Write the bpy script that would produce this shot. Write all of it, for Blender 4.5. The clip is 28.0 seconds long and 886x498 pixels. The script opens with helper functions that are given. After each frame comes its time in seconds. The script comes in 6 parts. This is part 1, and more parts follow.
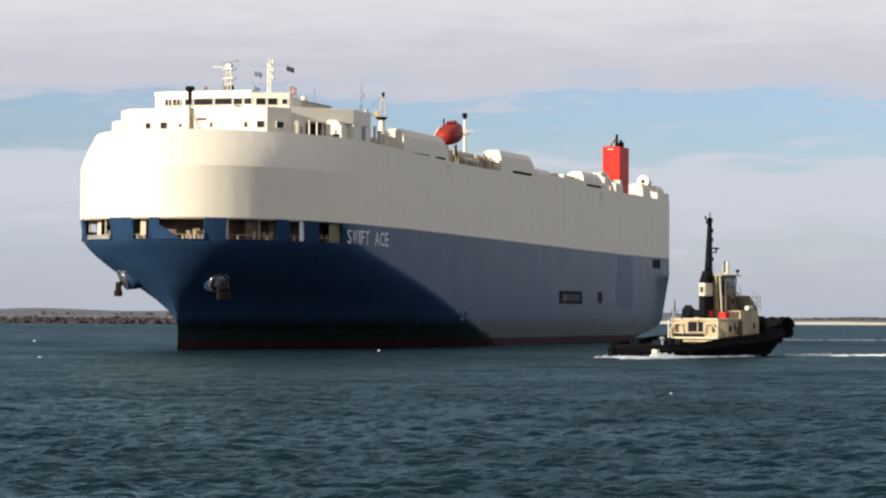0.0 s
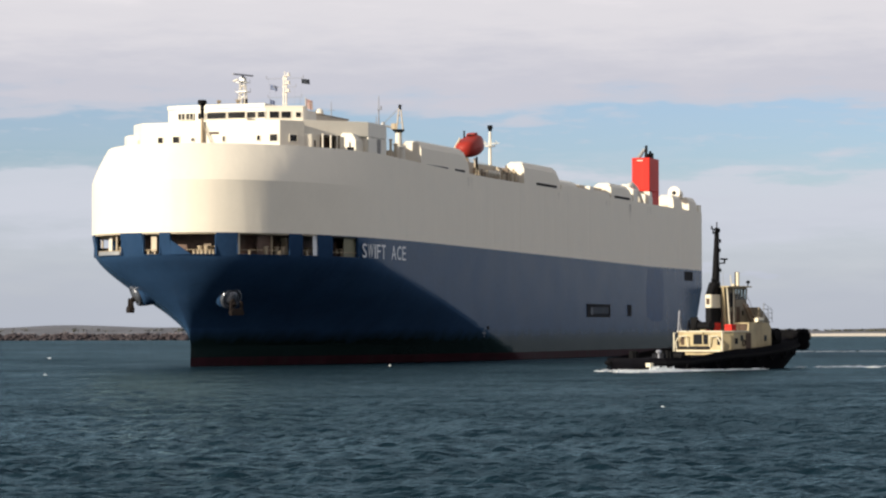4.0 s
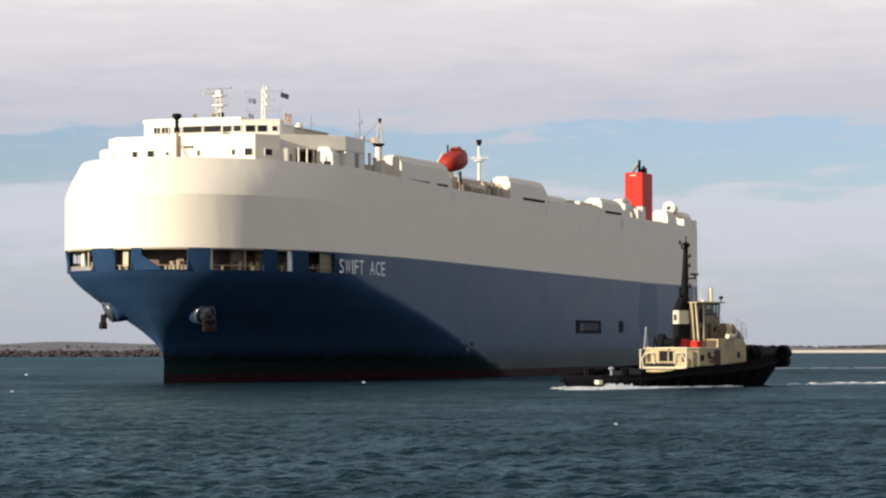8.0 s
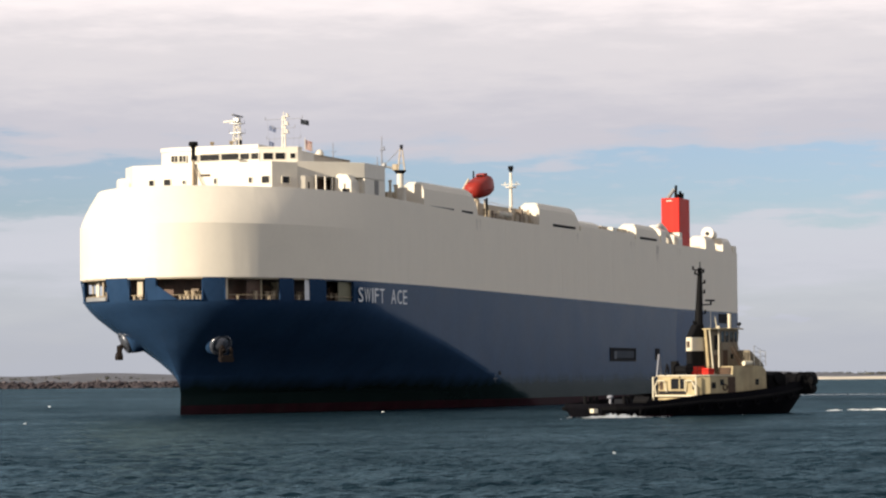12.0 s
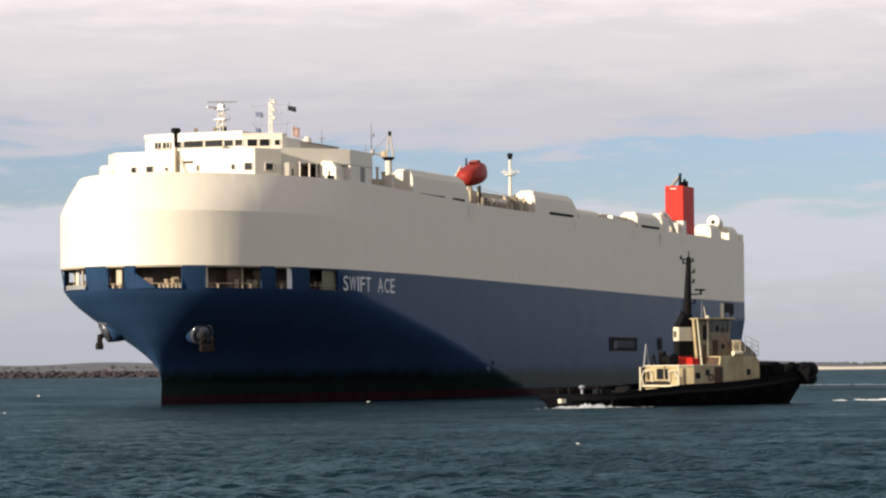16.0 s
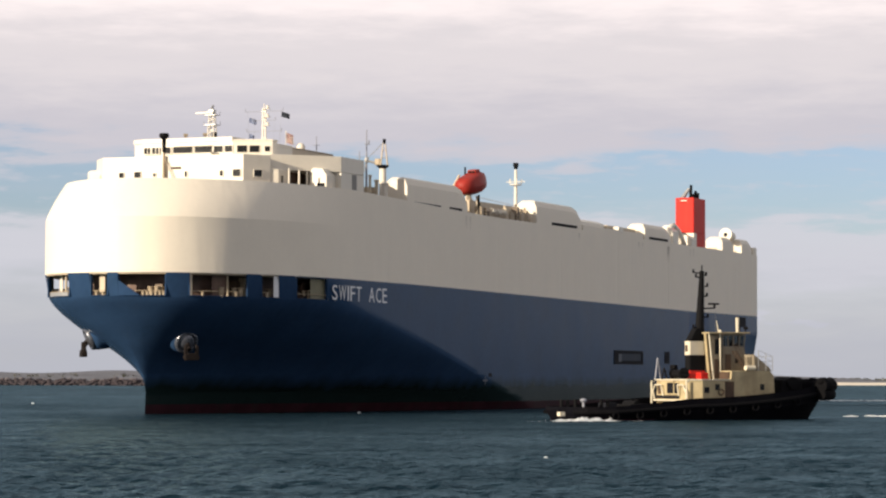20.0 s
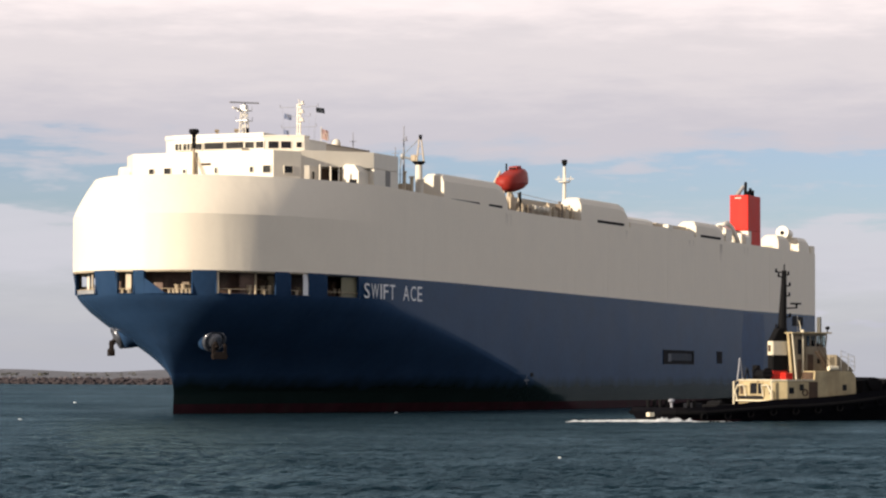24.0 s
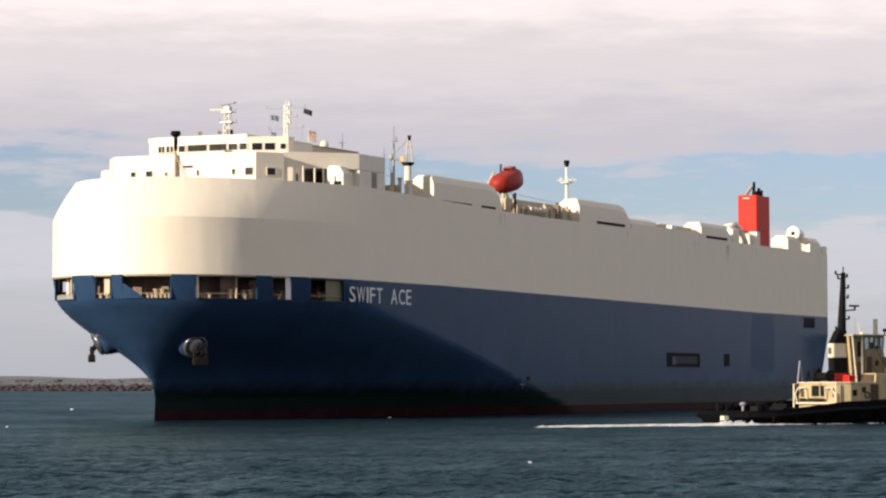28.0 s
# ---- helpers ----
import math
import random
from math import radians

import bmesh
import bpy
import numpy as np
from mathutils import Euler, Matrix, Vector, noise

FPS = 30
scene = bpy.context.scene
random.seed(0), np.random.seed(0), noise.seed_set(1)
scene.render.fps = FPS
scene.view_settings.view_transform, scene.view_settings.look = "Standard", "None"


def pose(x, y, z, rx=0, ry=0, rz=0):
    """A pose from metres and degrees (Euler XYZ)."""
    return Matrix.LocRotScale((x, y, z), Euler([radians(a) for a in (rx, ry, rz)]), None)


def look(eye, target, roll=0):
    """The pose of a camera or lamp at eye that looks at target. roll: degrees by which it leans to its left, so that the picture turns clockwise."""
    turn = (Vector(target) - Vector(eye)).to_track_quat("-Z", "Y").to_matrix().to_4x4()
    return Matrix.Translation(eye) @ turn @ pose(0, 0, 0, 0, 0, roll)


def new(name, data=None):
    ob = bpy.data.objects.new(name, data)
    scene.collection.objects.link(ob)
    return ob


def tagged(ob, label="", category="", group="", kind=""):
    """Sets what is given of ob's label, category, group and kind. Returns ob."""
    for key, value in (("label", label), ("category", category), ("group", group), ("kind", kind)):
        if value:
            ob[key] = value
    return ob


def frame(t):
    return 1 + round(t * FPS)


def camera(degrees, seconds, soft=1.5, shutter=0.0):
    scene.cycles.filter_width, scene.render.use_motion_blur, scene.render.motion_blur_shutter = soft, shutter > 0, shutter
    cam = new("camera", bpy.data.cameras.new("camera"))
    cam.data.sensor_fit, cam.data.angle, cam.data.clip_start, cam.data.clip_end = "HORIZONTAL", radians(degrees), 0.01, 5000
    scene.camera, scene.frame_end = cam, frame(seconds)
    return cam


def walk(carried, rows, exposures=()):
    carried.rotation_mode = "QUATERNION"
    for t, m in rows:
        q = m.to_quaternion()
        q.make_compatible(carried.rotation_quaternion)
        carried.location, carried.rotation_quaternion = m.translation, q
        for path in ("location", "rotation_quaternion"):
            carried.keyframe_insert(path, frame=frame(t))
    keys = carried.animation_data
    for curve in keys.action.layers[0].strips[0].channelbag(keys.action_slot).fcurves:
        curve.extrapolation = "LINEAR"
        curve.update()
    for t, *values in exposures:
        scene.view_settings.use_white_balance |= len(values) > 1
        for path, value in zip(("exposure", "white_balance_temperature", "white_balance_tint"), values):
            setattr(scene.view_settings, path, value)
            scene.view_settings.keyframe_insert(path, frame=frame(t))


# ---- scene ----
# camera: hand-held on the shore, it only pans, tilts and leans
EYE_Z = 4.336
cam = camera(17.784, 28.0, soft=2.25)


def view(pan, tilt, lean):
    return pose(0, 0, EYE_Z, 90 + tilt, 0, -pan) @ pose(0, 0, 0, 0, 0, lean)


walk(cam, [(t, view(pan, tilt, lean)) for t, pan, tilt, lean in (
        (0, 0.704, 1.325, 0.32), (0.5, 1.072, 1.116, 0.59), (1, 1.418, 1.263, 0.49), (1.5, 1.629, 1.535, 0.71), (2, 1.728, 1.622, 0.73), (2.5, 0.927, 1.767,
        0.51), (3, 0.356, 1.636, 0.06), (3.5, 0.125, 1.582, -0.05), (5.5, 0.118, 1.793, -0.24), (6, -0.107, 1.560, -0.29), (6.5, -0.243, 1.169, -0.27), (7,
        -0.023, 1.239, -0.12), (7.5, 0.223, 1.608, -0.33), (8, 0.226, 1.948, -0.10), (8.5, 0.074, 2.136, -0.25), (9, -0.058, 2.198, -0.20), (9.5, 0.258,
        2.308, -0.23), (10, 0.560, 2.484, 0.01), (10.5, 0.245, 2.450, 0.23), (11, -0.243, 2.170, 0.19), (11.5, -0.585, 2.298, -0.06), (12, -0.538, 2.537,
        -0.49), (12.5, -0.494, 2.516, -0.69), (14.5, 0.013, 2.279, -0.47), (15, -0.306, 2.546, -0.46), (15.5, -0.447, 2.596, -0.28), (16, -0.655, 2.329,
        -0.43), (16.5, -0.878, 2.086, -0.30), (17, -1.006, 2.037, -0.41), (17.5, -0.946, 2.114, -0.53), (18, -0.903, 2.131, -0.21), (18.5, -1.047, 2.087,
        -0.27), (19, -1.117, 2.188, 0.18), (19.5, -1.042, 2.265, 0.11), (20, -0.909, 2.563, 0.19), (20.5, -1.047, 2.684, 0.28), (21, -1.338, 2.583, 0.21),
        (21.5, -1.657, 2.608, 0.41), (22, -1.712, 2.618, 0.31), (22.5, -1.726, 2.494, 0.02), (24.5, -2.160, 2.564, 0.30), (25, -2.173, 2.431, 0.18), (25.5,
        -2.057, 2.369, 0.06), (26, -1.957, 2.293, 0.23), (26.5, -1.914, 2.333, 0.30), (27, -2.100, 2.430, 0.05), (27.5, -2.196, 2.489, 0.11), (28, -2.332,
        2.645, -0.07))],
     exposures=[(0, 0.6, 6280, 9), (5, 0.6, 6330, 9), (10, 0.6, 6450, 10), (16, 0.6, 6550, 11), (28, 0.6, 6650, 13)])

# ---- light: low warm sun from the left behind a broken overcast ----
SUN_AZ, SUN_EL = math.atan2(-0.78, -0.626), radians(15.5)   # azimuth measured from +y towards +x
world = bpy.data.worlds.new("sky")
scene.world = world
scene.view_settings.exposure = 0.6
world.use_nodes = True
nt = world.node_tree
nt.nodes.clear()


def wlink(a, i, b, j):
    nt.links.new(a.outputs[i], b.inputs[j])


def wmath(op, a, b=None, clamp=False):
    n = nt.nodes.new("ShaderNodeMath")
    n.operation, n.use_clamp = op, clamp
    for k, v in enumerate((a, b)):
        if v is None:
            continue
        if isinstance(v, (int, float)):
            n.inputs[k].default_value = v
        else:
            nt.links.new(v, n.inputs[k])
    return n.outputs[0]


def wramp(value, stops):
    n = nt.nodes.new("ShaderNodeValToRGB")
    n.color_ramp.interpolation = "EASE"
    while len(n.color_ramp.elements) < len(stops):
        n.color_ramp.elements.new(0.5)
    for e, (pos, col) in zip(n.color_ramp.elements, stops):
        e.position, e.color = pos, (*col, 1)
    nt.links.new(value, n.inputs[0])
    return n.outputs[0]


sky = nt.nodes.new("ShaderNodeTexSky")
sky.sky_type, sky.sun_disc = "NISHITA", False
sky.sun_elevation, sky.sun_rotation = SUN_EL, SUN_AZ
sky.air_density, sky.dust_density, sky.ozone_density = 1.0, 0.6, 1.5
coord = nt.nodes.new("ShaderNodeTexCoord")
sep = nt.nodes.new("ShaderNodeSeparateXYZ")
wlink(coord, 0, sep, 0)
az = wmath("ARCTAN2", sep.outputs[0], sep.outputs[1])
el = wmath("ARCSINE", sep.outputs[2])
elpos = wmath("MAXIMUM", el, 0.0)


def cloud_noise(sx, sz, detail, offset, rough=0.55):
    comb = nt.nodes.new("ShaderNodeCombineXYZ")
    nt.links.new(wmath("MULTIPLY", az, sx), comb.inputs[0])
    nt.links.new(wmath("MULTIPLY", elpos, sz), comb.inputs[1])
    comb.inputs[2].default_value = offset
    n = nt.nodes.new("ShaderNodeTexNoise")
    n.inputs["Scale"].default_value = 1.0
    n.inputs["Detail"].default_value = detail
    n.inputs["Roughness"].default_value = rough
    nt.links.new(comb.outputs[0], n.inputs["Vector"])
    return n.outputs["Fac"]


big = cloud_noise(9.0, 42.0, 3.0, 3.7)
wisp = cloud_noise(26.0, 150.0, 4.0, 9.1, 0.6)
fine = cloud_noise(60.0, 230.0, 5.0, 1.3, 0.6)
# height of the long blue opening between the upper sheet and the bank on the horizon
lift = wmath("MULTIPLY", wmath("SUBTRACT", big, 0.5), 0.030)
lift2 = wmath("MULTIPLY", wmath("SUBTRACT", wisp, 0.5), 0.028)
level = wmath("ADD", wmath("ADD", el, lift), lift2)
level = wmath("DIVIDE", level, 0.2, True)
cover = wramp(level, [(0.0, (0.9, 0.9, 0.9)), (0.13, (0.76, 0.76, 0.76)), (0.20, (0.97, 0.97, 0.97)), (0.26, (0.88, 0.88, 0.88)), (0.288, (0.16, 0.16, 0.16)),
                      (0.315, (0.03, 0.03, 0.03)), (0.368, (0.10, 0.10, 0.10)), (0.395, (0.80, 0.80, 0.80)), (0.42, (1, 1, 1))])
puffs = cloud_noise(20.0, 85.0, 4.0, 6.4, 0.55)
wisps = wmath("MULTIPLY", wmath("SUBTRACT", fine, 0.53, True), 2.4, True)
puffs = wmath("MULTIPLY", wmath("SUBTRACT", puffs, 0.56, True), 6.0, True)
cover = wmath("MAXIMUM", cover, wmath("MAXIMUM", wisps, puffs))
tone = wramp(wmath("DIVIDE", wmath("ADD", el, wmath("MULTIPLY", lift2, 1.2)), 0.5, True), [
    (0.0, (5.0, 5.2, 5.9)), (0.10, (6.4, 6.5, 7.1)), (0.17, (6.1, 5.95, 6.5)), (0.225, (7.6, 7.2, 7.4)), (0.28, (10.4, 9.5, 9.4)), (0.6, (6.6, 6.3, 6.4)), (1.0, (4.4, 4.4, 4.7))])
blue = nt.nodes.new("ShaderNodeMix")
blue.data_type, blue.blend_type = "RGBA", "MULTIPLY"
blue.inputs[0].default_value = 1.0
wlink(sky, 0, blue, 6)
blue.inputs[7].default_value = (0.88, 0.98, 1.38, 1)
mix = nt.nodes.new("ShaderNodeMix")
mix.data_type = "RGBA"
nt.links.new(cover, mix.inputs[0])
nt.links.new(blue.outputs[2], mix.inputs[6])
nt.links.new(tone, mix.inputs[7])
bg = nt.nodes.new("ShaderNodeBackground")
bg.inputs[1].default_value = 0.066
nt.links.new(mix.outputs[2], bg.inputs[0])
wout = nt.nodes.new("ShaderNodeOutputWorld")
wlink(bg, 0, wout, 0)

sun_data = bpy.data.lights.new("sun", "SUN")
sun_data.energy, sun_data.angle, sun_data.color = 4.4, radians(0.6), (1.0, 0.87, 0.68)
sun = new("sun", sun_data)
sun.matrix_world = look((0, 0, 100), (-math.sin(SUN_AZ) * math.cos(SUN_EL), -math.cos(SUN_AZ) * math.cos(SUN_EL), 100 - math.sin(SUN_EL)))

# ---- materials ----
MATS = {}


def paint(name, color, rough=0.45, dent=0.0, metal=0.0, vary=0.12, scale=0.6, streak=0.0, streak_color=(0.2, 0.1, 0.05), bump=0.02, grain=9.0, specular=0.5, fade=None, tint=None):
    """Painted or bare surface: base colour with blotches and grain, optional downward streaks, fine relief."""
    if name in MATS:
        return MATS[name]
    m = bpy.data.materials.new(name)
    m.use_nodes = True
    t = m.node_tree
    p = t.nodes["Principled BSDF"]
    p.inputs["Roughness"].default_value, p.inputs["Metallic"].default_value = rough, metal
    p.inputs["Specular IOR Level"].default_value = specular
    if tint:
        p.inputs["Specular Tint"].default_value = (*tint, 1)
    tc = t.nodes.new("ShaderNodeTexCoord")
    blot = t.nodes.new("ShaderNodeTexNoise")
    blot.inputs["Scale"].default_value, blot.inputs["Detail"].default_value = scale, 4
    t.links.new(tc.outputs["Object"], blot.inputs["Vector"])
    fine_n = t.nodes.new("ShaderNodeTexNoise")
    fine_n.inputs["Scale"].default_value, fine_n.inputs["Detail"].default_value = scale * grain, 3
    t.links.new(tc.outputs["Object"], fine_n.inputs["Vector"])
    info = t.nodes.new("ShaderNodeObjectInfo")
    add = t.nodes.new("ShaderNodeMath")
    add.operation = "ADD"
    t.links.new(blot.outputs["Fac"], add.inputs[0])
    half = t.nodes.new("ShaderNodeMath")
    half.operation, half.inputs[1].default_value = "MULTIPLY", 0.5
    t.links.new(fine_n.outputs["Fac"], half.inputs[0])
    t.links.new(half.outputs[0], add.inputs[1])
    rng = t.nodes.new("ShaderNodeMapRange")
    rng.inputs[1].default_value, rng.inputs[2].default_value = 0.45, 1.05
    rng.inputs[3].default_value, rng.inputs[4].default_value = 1 - vary, 1 + vary
    t.links.new(add.outputs[0], rng.inputs[0])
    mul = t.nodes.new("ShaderNodeVectorMath")
    mul.operation = "SCALE"
    mul.inputs[0].default_value = color
    t.links.new(rng.outputs[0], mul.inputs["Scale"])
    out = mul.outputs[0]
    if streak:
        mp = t.nodes.new("ShaderNodeMapping")
        mp.inputs["Scale"].default_value = (0.55, 0.55, 0.035)
        t.links.new(tc.outputs["Object"], mp.inputs[0])
        sn = t.nodes.new("ShaderNodeTexNoise")
        sn.inputs["Scale"].default_value, sn.inputs["Detail"].default_value = 1.3, 5
        t.links.new(mp.outputs[0], sn.inputs["Vector"])
        sr = t.nodes.new("ShaderNodeMapRange")
        sr.inputs[1].default_value, sr.inputs[2].default_value = 0.5, 0.78
        sr.inputs[3].default_value, sr.inputs[4].default_value = 0, streak
        t.links.new(sn.outputs["Fac"], sr.inputs[0])
        mx = t.nodes.new("ShaderNodeMix")
        mx.data_type = "RGBA"
        t.links.new(sr.outputs[0], mx.inputs[0])
        t.links.new(out, mx.inputs[6])
        mx.inputs[7].default_value = (*streak_color, 1)
        out = mx.outputs[2]
    if fade:   # one colour mixed into another between two heights, with a ragged edge
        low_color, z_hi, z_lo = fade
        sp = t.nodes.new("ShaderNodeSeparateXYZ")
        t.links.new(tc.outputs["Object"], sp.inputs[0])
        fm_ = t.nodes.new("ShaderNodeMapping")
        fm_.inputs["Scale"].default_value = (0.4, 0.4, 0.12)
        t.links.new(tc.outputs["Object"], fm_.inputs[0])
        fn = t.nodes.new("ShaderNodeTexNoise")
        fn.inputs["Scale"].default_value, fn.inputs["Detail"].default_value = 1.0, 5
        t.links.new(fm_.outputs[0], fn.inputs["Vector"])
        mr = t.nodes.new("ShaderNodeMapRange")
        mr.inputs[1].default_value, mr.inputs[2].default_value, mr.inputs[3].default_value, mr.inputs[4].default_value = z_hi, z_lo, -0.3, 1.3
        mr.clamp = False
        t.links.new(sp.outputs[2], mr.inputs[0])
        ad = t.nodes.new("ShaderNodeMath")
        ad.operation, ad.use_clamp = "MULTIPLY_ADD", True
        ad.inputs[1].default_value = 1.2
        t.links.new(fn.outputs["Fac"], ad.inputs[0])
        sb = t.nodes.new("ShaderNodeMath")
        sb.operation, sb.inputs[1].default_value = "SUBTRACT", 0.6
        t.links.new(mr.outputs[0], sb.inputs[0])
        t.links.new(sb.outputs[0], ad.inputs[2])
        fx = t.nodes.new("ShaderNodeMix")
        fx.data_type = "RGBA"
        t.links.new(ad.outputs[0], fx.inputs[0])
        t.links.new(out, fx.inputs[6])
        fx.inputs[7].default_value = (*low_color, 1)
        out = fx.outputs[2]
    t.links.new(out, p.inputs["Base Color"])
    rr = t.nodes.new("ShaderNodeMapRange")
    rr.inputs[3].default_value, rr.inputs[4].default_value = max(0.03, rough - 0.12), min(1, rough + 0.12)
    t.links.new(blot.outputs["Fac"], rr.inputs[0])
    t.links.new(rr.outputs[0], p.inputs["Roughness"])
    bp = t.nodes.new("ShaderNodeBump")
    bp.inputs["Strength"].default_value, bp.inputs["Distance"].default_value = 0.5, bump
    t.links.new(blot.outputs["Fac"] if scale < 1 else fine_n.outputs["Fac"], bp.inputs["Height"])
    t.links.new(bp.outputs["Normal"], p.inputs["Normal"])
    if dent:
        dm = t.nodes.new("ShaderNodeMapping")
        dm.inputs["Scale"].default_value = (0.42, 0.42, 0.07)
        t.links.new(tc.outputs["Object"], dm.inputs[0])
        dn = t.nodes.new("ShaderNodeTexNoise")
        dn.inputs["Scale"].default_value, dn.inputs["Detail"].default_value = 1.0, 2
        t.links.new(dm.outputs[0], dn.inputs["Vector"])
        db = t.nodes.new("ShaderNodeBump")
        db.inputs["Strength"].default_value, db.inputs["Distance"].default_value = 1.0, dent
        t.links.new(dn.outputs["Fac"], db.inputs["Height"])
        t.links.new(bp.outputs["Normal"], db.inputs["Normal"])
        t.links.new(db.outputs["Normal"], p.inputs["Normal"])
    MATS[name] = m
    return m


CREAM = paint("hull_cream_paint", (0.775, 0.71, 0.60), 0.5, dent=0.08, specular=0.3, vary=0.03, scale=0.25, streak=0.02, streak_color=(0.45, 0.38, 0.28), bump=0.05)
HULL_BLUE = paint("hull_blue_paint", (0.0235, 0.053, 0.114), 0.20, tint=(0.50, 0.75, 1.0), specular=0.07, dent=0.02, vary=0.16, scale=0.18, streak=0.08, streak_color=(0.06, 0.075, 0.10), bump=0.05)
# the lower hull goes from blue to green-black towards the waterline
BELT = paint("green_black_paint", (0.0085, 0.017, 0.016), 0.20, dent=0.02, vary=0.2, scale=0.18, streak=0.2, streak_color=(0.010, 0.018, 0.024), bump=0.05, specular=0.07)
BAND_BLUE = paint("fading_blue_paint", (0.0235, 0.053, 0.114), 0.20, tint=(0.50, 0.75, 1.0), dent=0.02, vary=0.16, scale=0.18, streak=0.2, streak_color=(0.03, 0.045, 0.06), bump=0.05, specular=0.07, fade=((0.0085, 0.017, 0.016), 4.7, 2.3))
BOOT_RED = paint("boot_top_red_paint", (0.026, 0.007, 0.011), 0.6, vary=0.45, scale=0.5, streak=0.5, streak_color=(0.022, 0.022, 0.018), specular=0.05)
WHITE = paint("white_paint", (0.71, 0.66, 0.565), 0.42, vary=0.05, scale=0.7, streak=0.08, streak_color=(0.45, 0.34, 0.22))
DECK = paint("deck_green_brown_paint", (0.16, 0.12, 0.085), 0.7, vary=0.2)
PALE_TAN = paint("pale_tan_paint", (0.52, 0.44, 0.33), 0.5, vary=0.1)
STAIN = paint("run_stain_paint", (0.47, 0.425, 0.36), 0.7, vary=0.4, scale=1.0)
PATCH_BLUE = paint("repaint_blue", (0.010, 0.042, 0.120), 0.24, tint=(0.5, 0.76, 1.0), specular=0.052, vary=0.3, scale=0.2)
TAN = paint("tan_paint", (0.34, 0.27, 0.18), 0.5, vary=0.2)
PORT_LEAF = paint("port_leaf_paint", (0.018, 0.028, 0.045), 0.6, vary=0.2, specular=0.2)
PORT_JAMB = paint("port_jamb_paint", (0.07, 0.085, 0.11), 0.6, vary=0.2)
INNER_BROWN = paint("bulkhead_brown_paint", (0.11, 0.062, 0.045), 0.6, vary=0.6, scale=0.9, streak=0.4, streak_color=(0.26, 0.21, 0.14))
OLIVE = paint("olive_screen_paint", (0.17, 0.16, 0.10), 0.6, vary=0.2)
INNER = paint("bulkhead_cream_paint", (0.50, 0.42, 0.31), 0.6, vary=0.15)
GLASS = paint("dark_window_glass", (0.010, 0.010, 0.011), 0.15, specular=0.25, vary=0.1, bump=0.0)
BLACK = paint("black_paint", (0.005, 0.005, 0.006), 0.75, vary=0.25, scale=1.2, specular=0.12)
DARK = paint("dark_recess", (0.009, 0.010, 0.014), 0.8, vary=0.2, specular=0.15)
RED = paint("funnel_red_paint", (0.56, 0.022, 0.014), 0.5, vary=0.08, streak=0.1, specular=0.15)
ORANGE = paint("lifeboat_orange_plastic", (0.30, 0.028, 0.020), 0.5, specular=0.2, vary=0.10, scale=1.0)
MAST_GREY = paint("mast_grey_paint", (0.26, 0.27, 0.31), 0.6, vary=0.15, specular=0.2)
STEEL = paint("galvanised_steel", (0.42, 0.42, 0.41), 0.45, metal=0.6, vary=0.15)
BOLSTER = paint("bolster_steel_paint", (0.10, 0.11, 0.135), 0.28, metal=0.35, specular=0.9, vary=0.3, scale=0.8, streak=0.4, streak_color=(0.05, 0.035, 0.03))
ANCHOR_IRON = paint("anchor_iron", (0.013, 0.009, 0.008), 0.8, vary=0.4, scale=1.5, specular=0.2)
RUST = paint("rusty_iron", (0.06, 0.034, 0.02), 0.75, vary=0.4, scale=1.5)
LETTER = paint("lettering_white", (0.70, 0.71, 0.73), 0.5, vary=0.06)
TUG_HULL = paint("tug_black_hull", (0.004, 0.004, 0.006), 0.8, vary=0.4, scale=0.9, specular=0.05, streak=0.12, streak_color=(0.02, 0.014, 0.010))
TUG_CREAM = paint("tug_cream_paint", (0.42, 0.345, 0.205), 0.55, vary=0.24, scale=0.9, streak=0.5, streak_color=(0.20, 0.13, 0.07), specular=0.25)
# tug cream darkened for the shade on bridge and trunk, with sooty streaks
TUG_SHADED = paint("tug_shaded_sooty_cream_paint", (0.225, 0.195, 0.145), 0.6, vary=0.3, scale=1.1, streak=0.6, streak_color=(0.14, 0.10, 0.06), specular=0.2)
# white paint; on the after-end trim it also carries the sun's brightness
TUG_WHITE = paint("tug_white_sunlit_paint", (0.66, 0.60, 0.46), 0.5, vary=0.06, scale=1.0)
RUBBER = paint("fender_rubber", (0.005, 0.005, 0.006), 0.9, vary=0.4, scale=3.0, bump=0.04, specular=0.08)
FLAG_A = paint("flag_blue_white", (0.25, 0.30, 0.45), 0.8)
FLAG_B = paint("flag_dark", (0.05, 0.06, 0.08), 0.8)
FLAG_C = paint("flag_pink", (0.50, 0.33, 0.31), 0.8)
DOOR_GREY = paint("door_grey_paint", (0.22, 0.21, 0.20), 0.6, vary=0.1)
PALE_ROCK = paint("pale_rock", (0.12, 0.105, 0.115), 0.9, vary=0.5, scale=0.35, bump=0.3, grain=5)
ROCK = paint("breakwater_rock", (0.036, 0.028, 0.033), 0.9, vary=0.4, scale=0.35, bump=0.3, grain=5)
SAND = paint("beach_sand", (0.74, 0.66, 0.54), 0.9, vary=0.12, scale=0.05)
SCRUB = paint("dune_scrub", (0.075, 0.075, 0.055), 0.95, vary=0.5, scale=0.12, bump=0.3)
# dune colour with distance haze mixed in as blue-grey
DUNE = paint("dune_hazy_grey", (0.115, 0.12, 0.14), 0.95, vary=0.3, scale=0.06, bump=0.3)
FOAM = paint("sea_foam", (0.80, 0.83, 0.83), 0.85, vary=0.12, scale=2.0, bump=0.05)


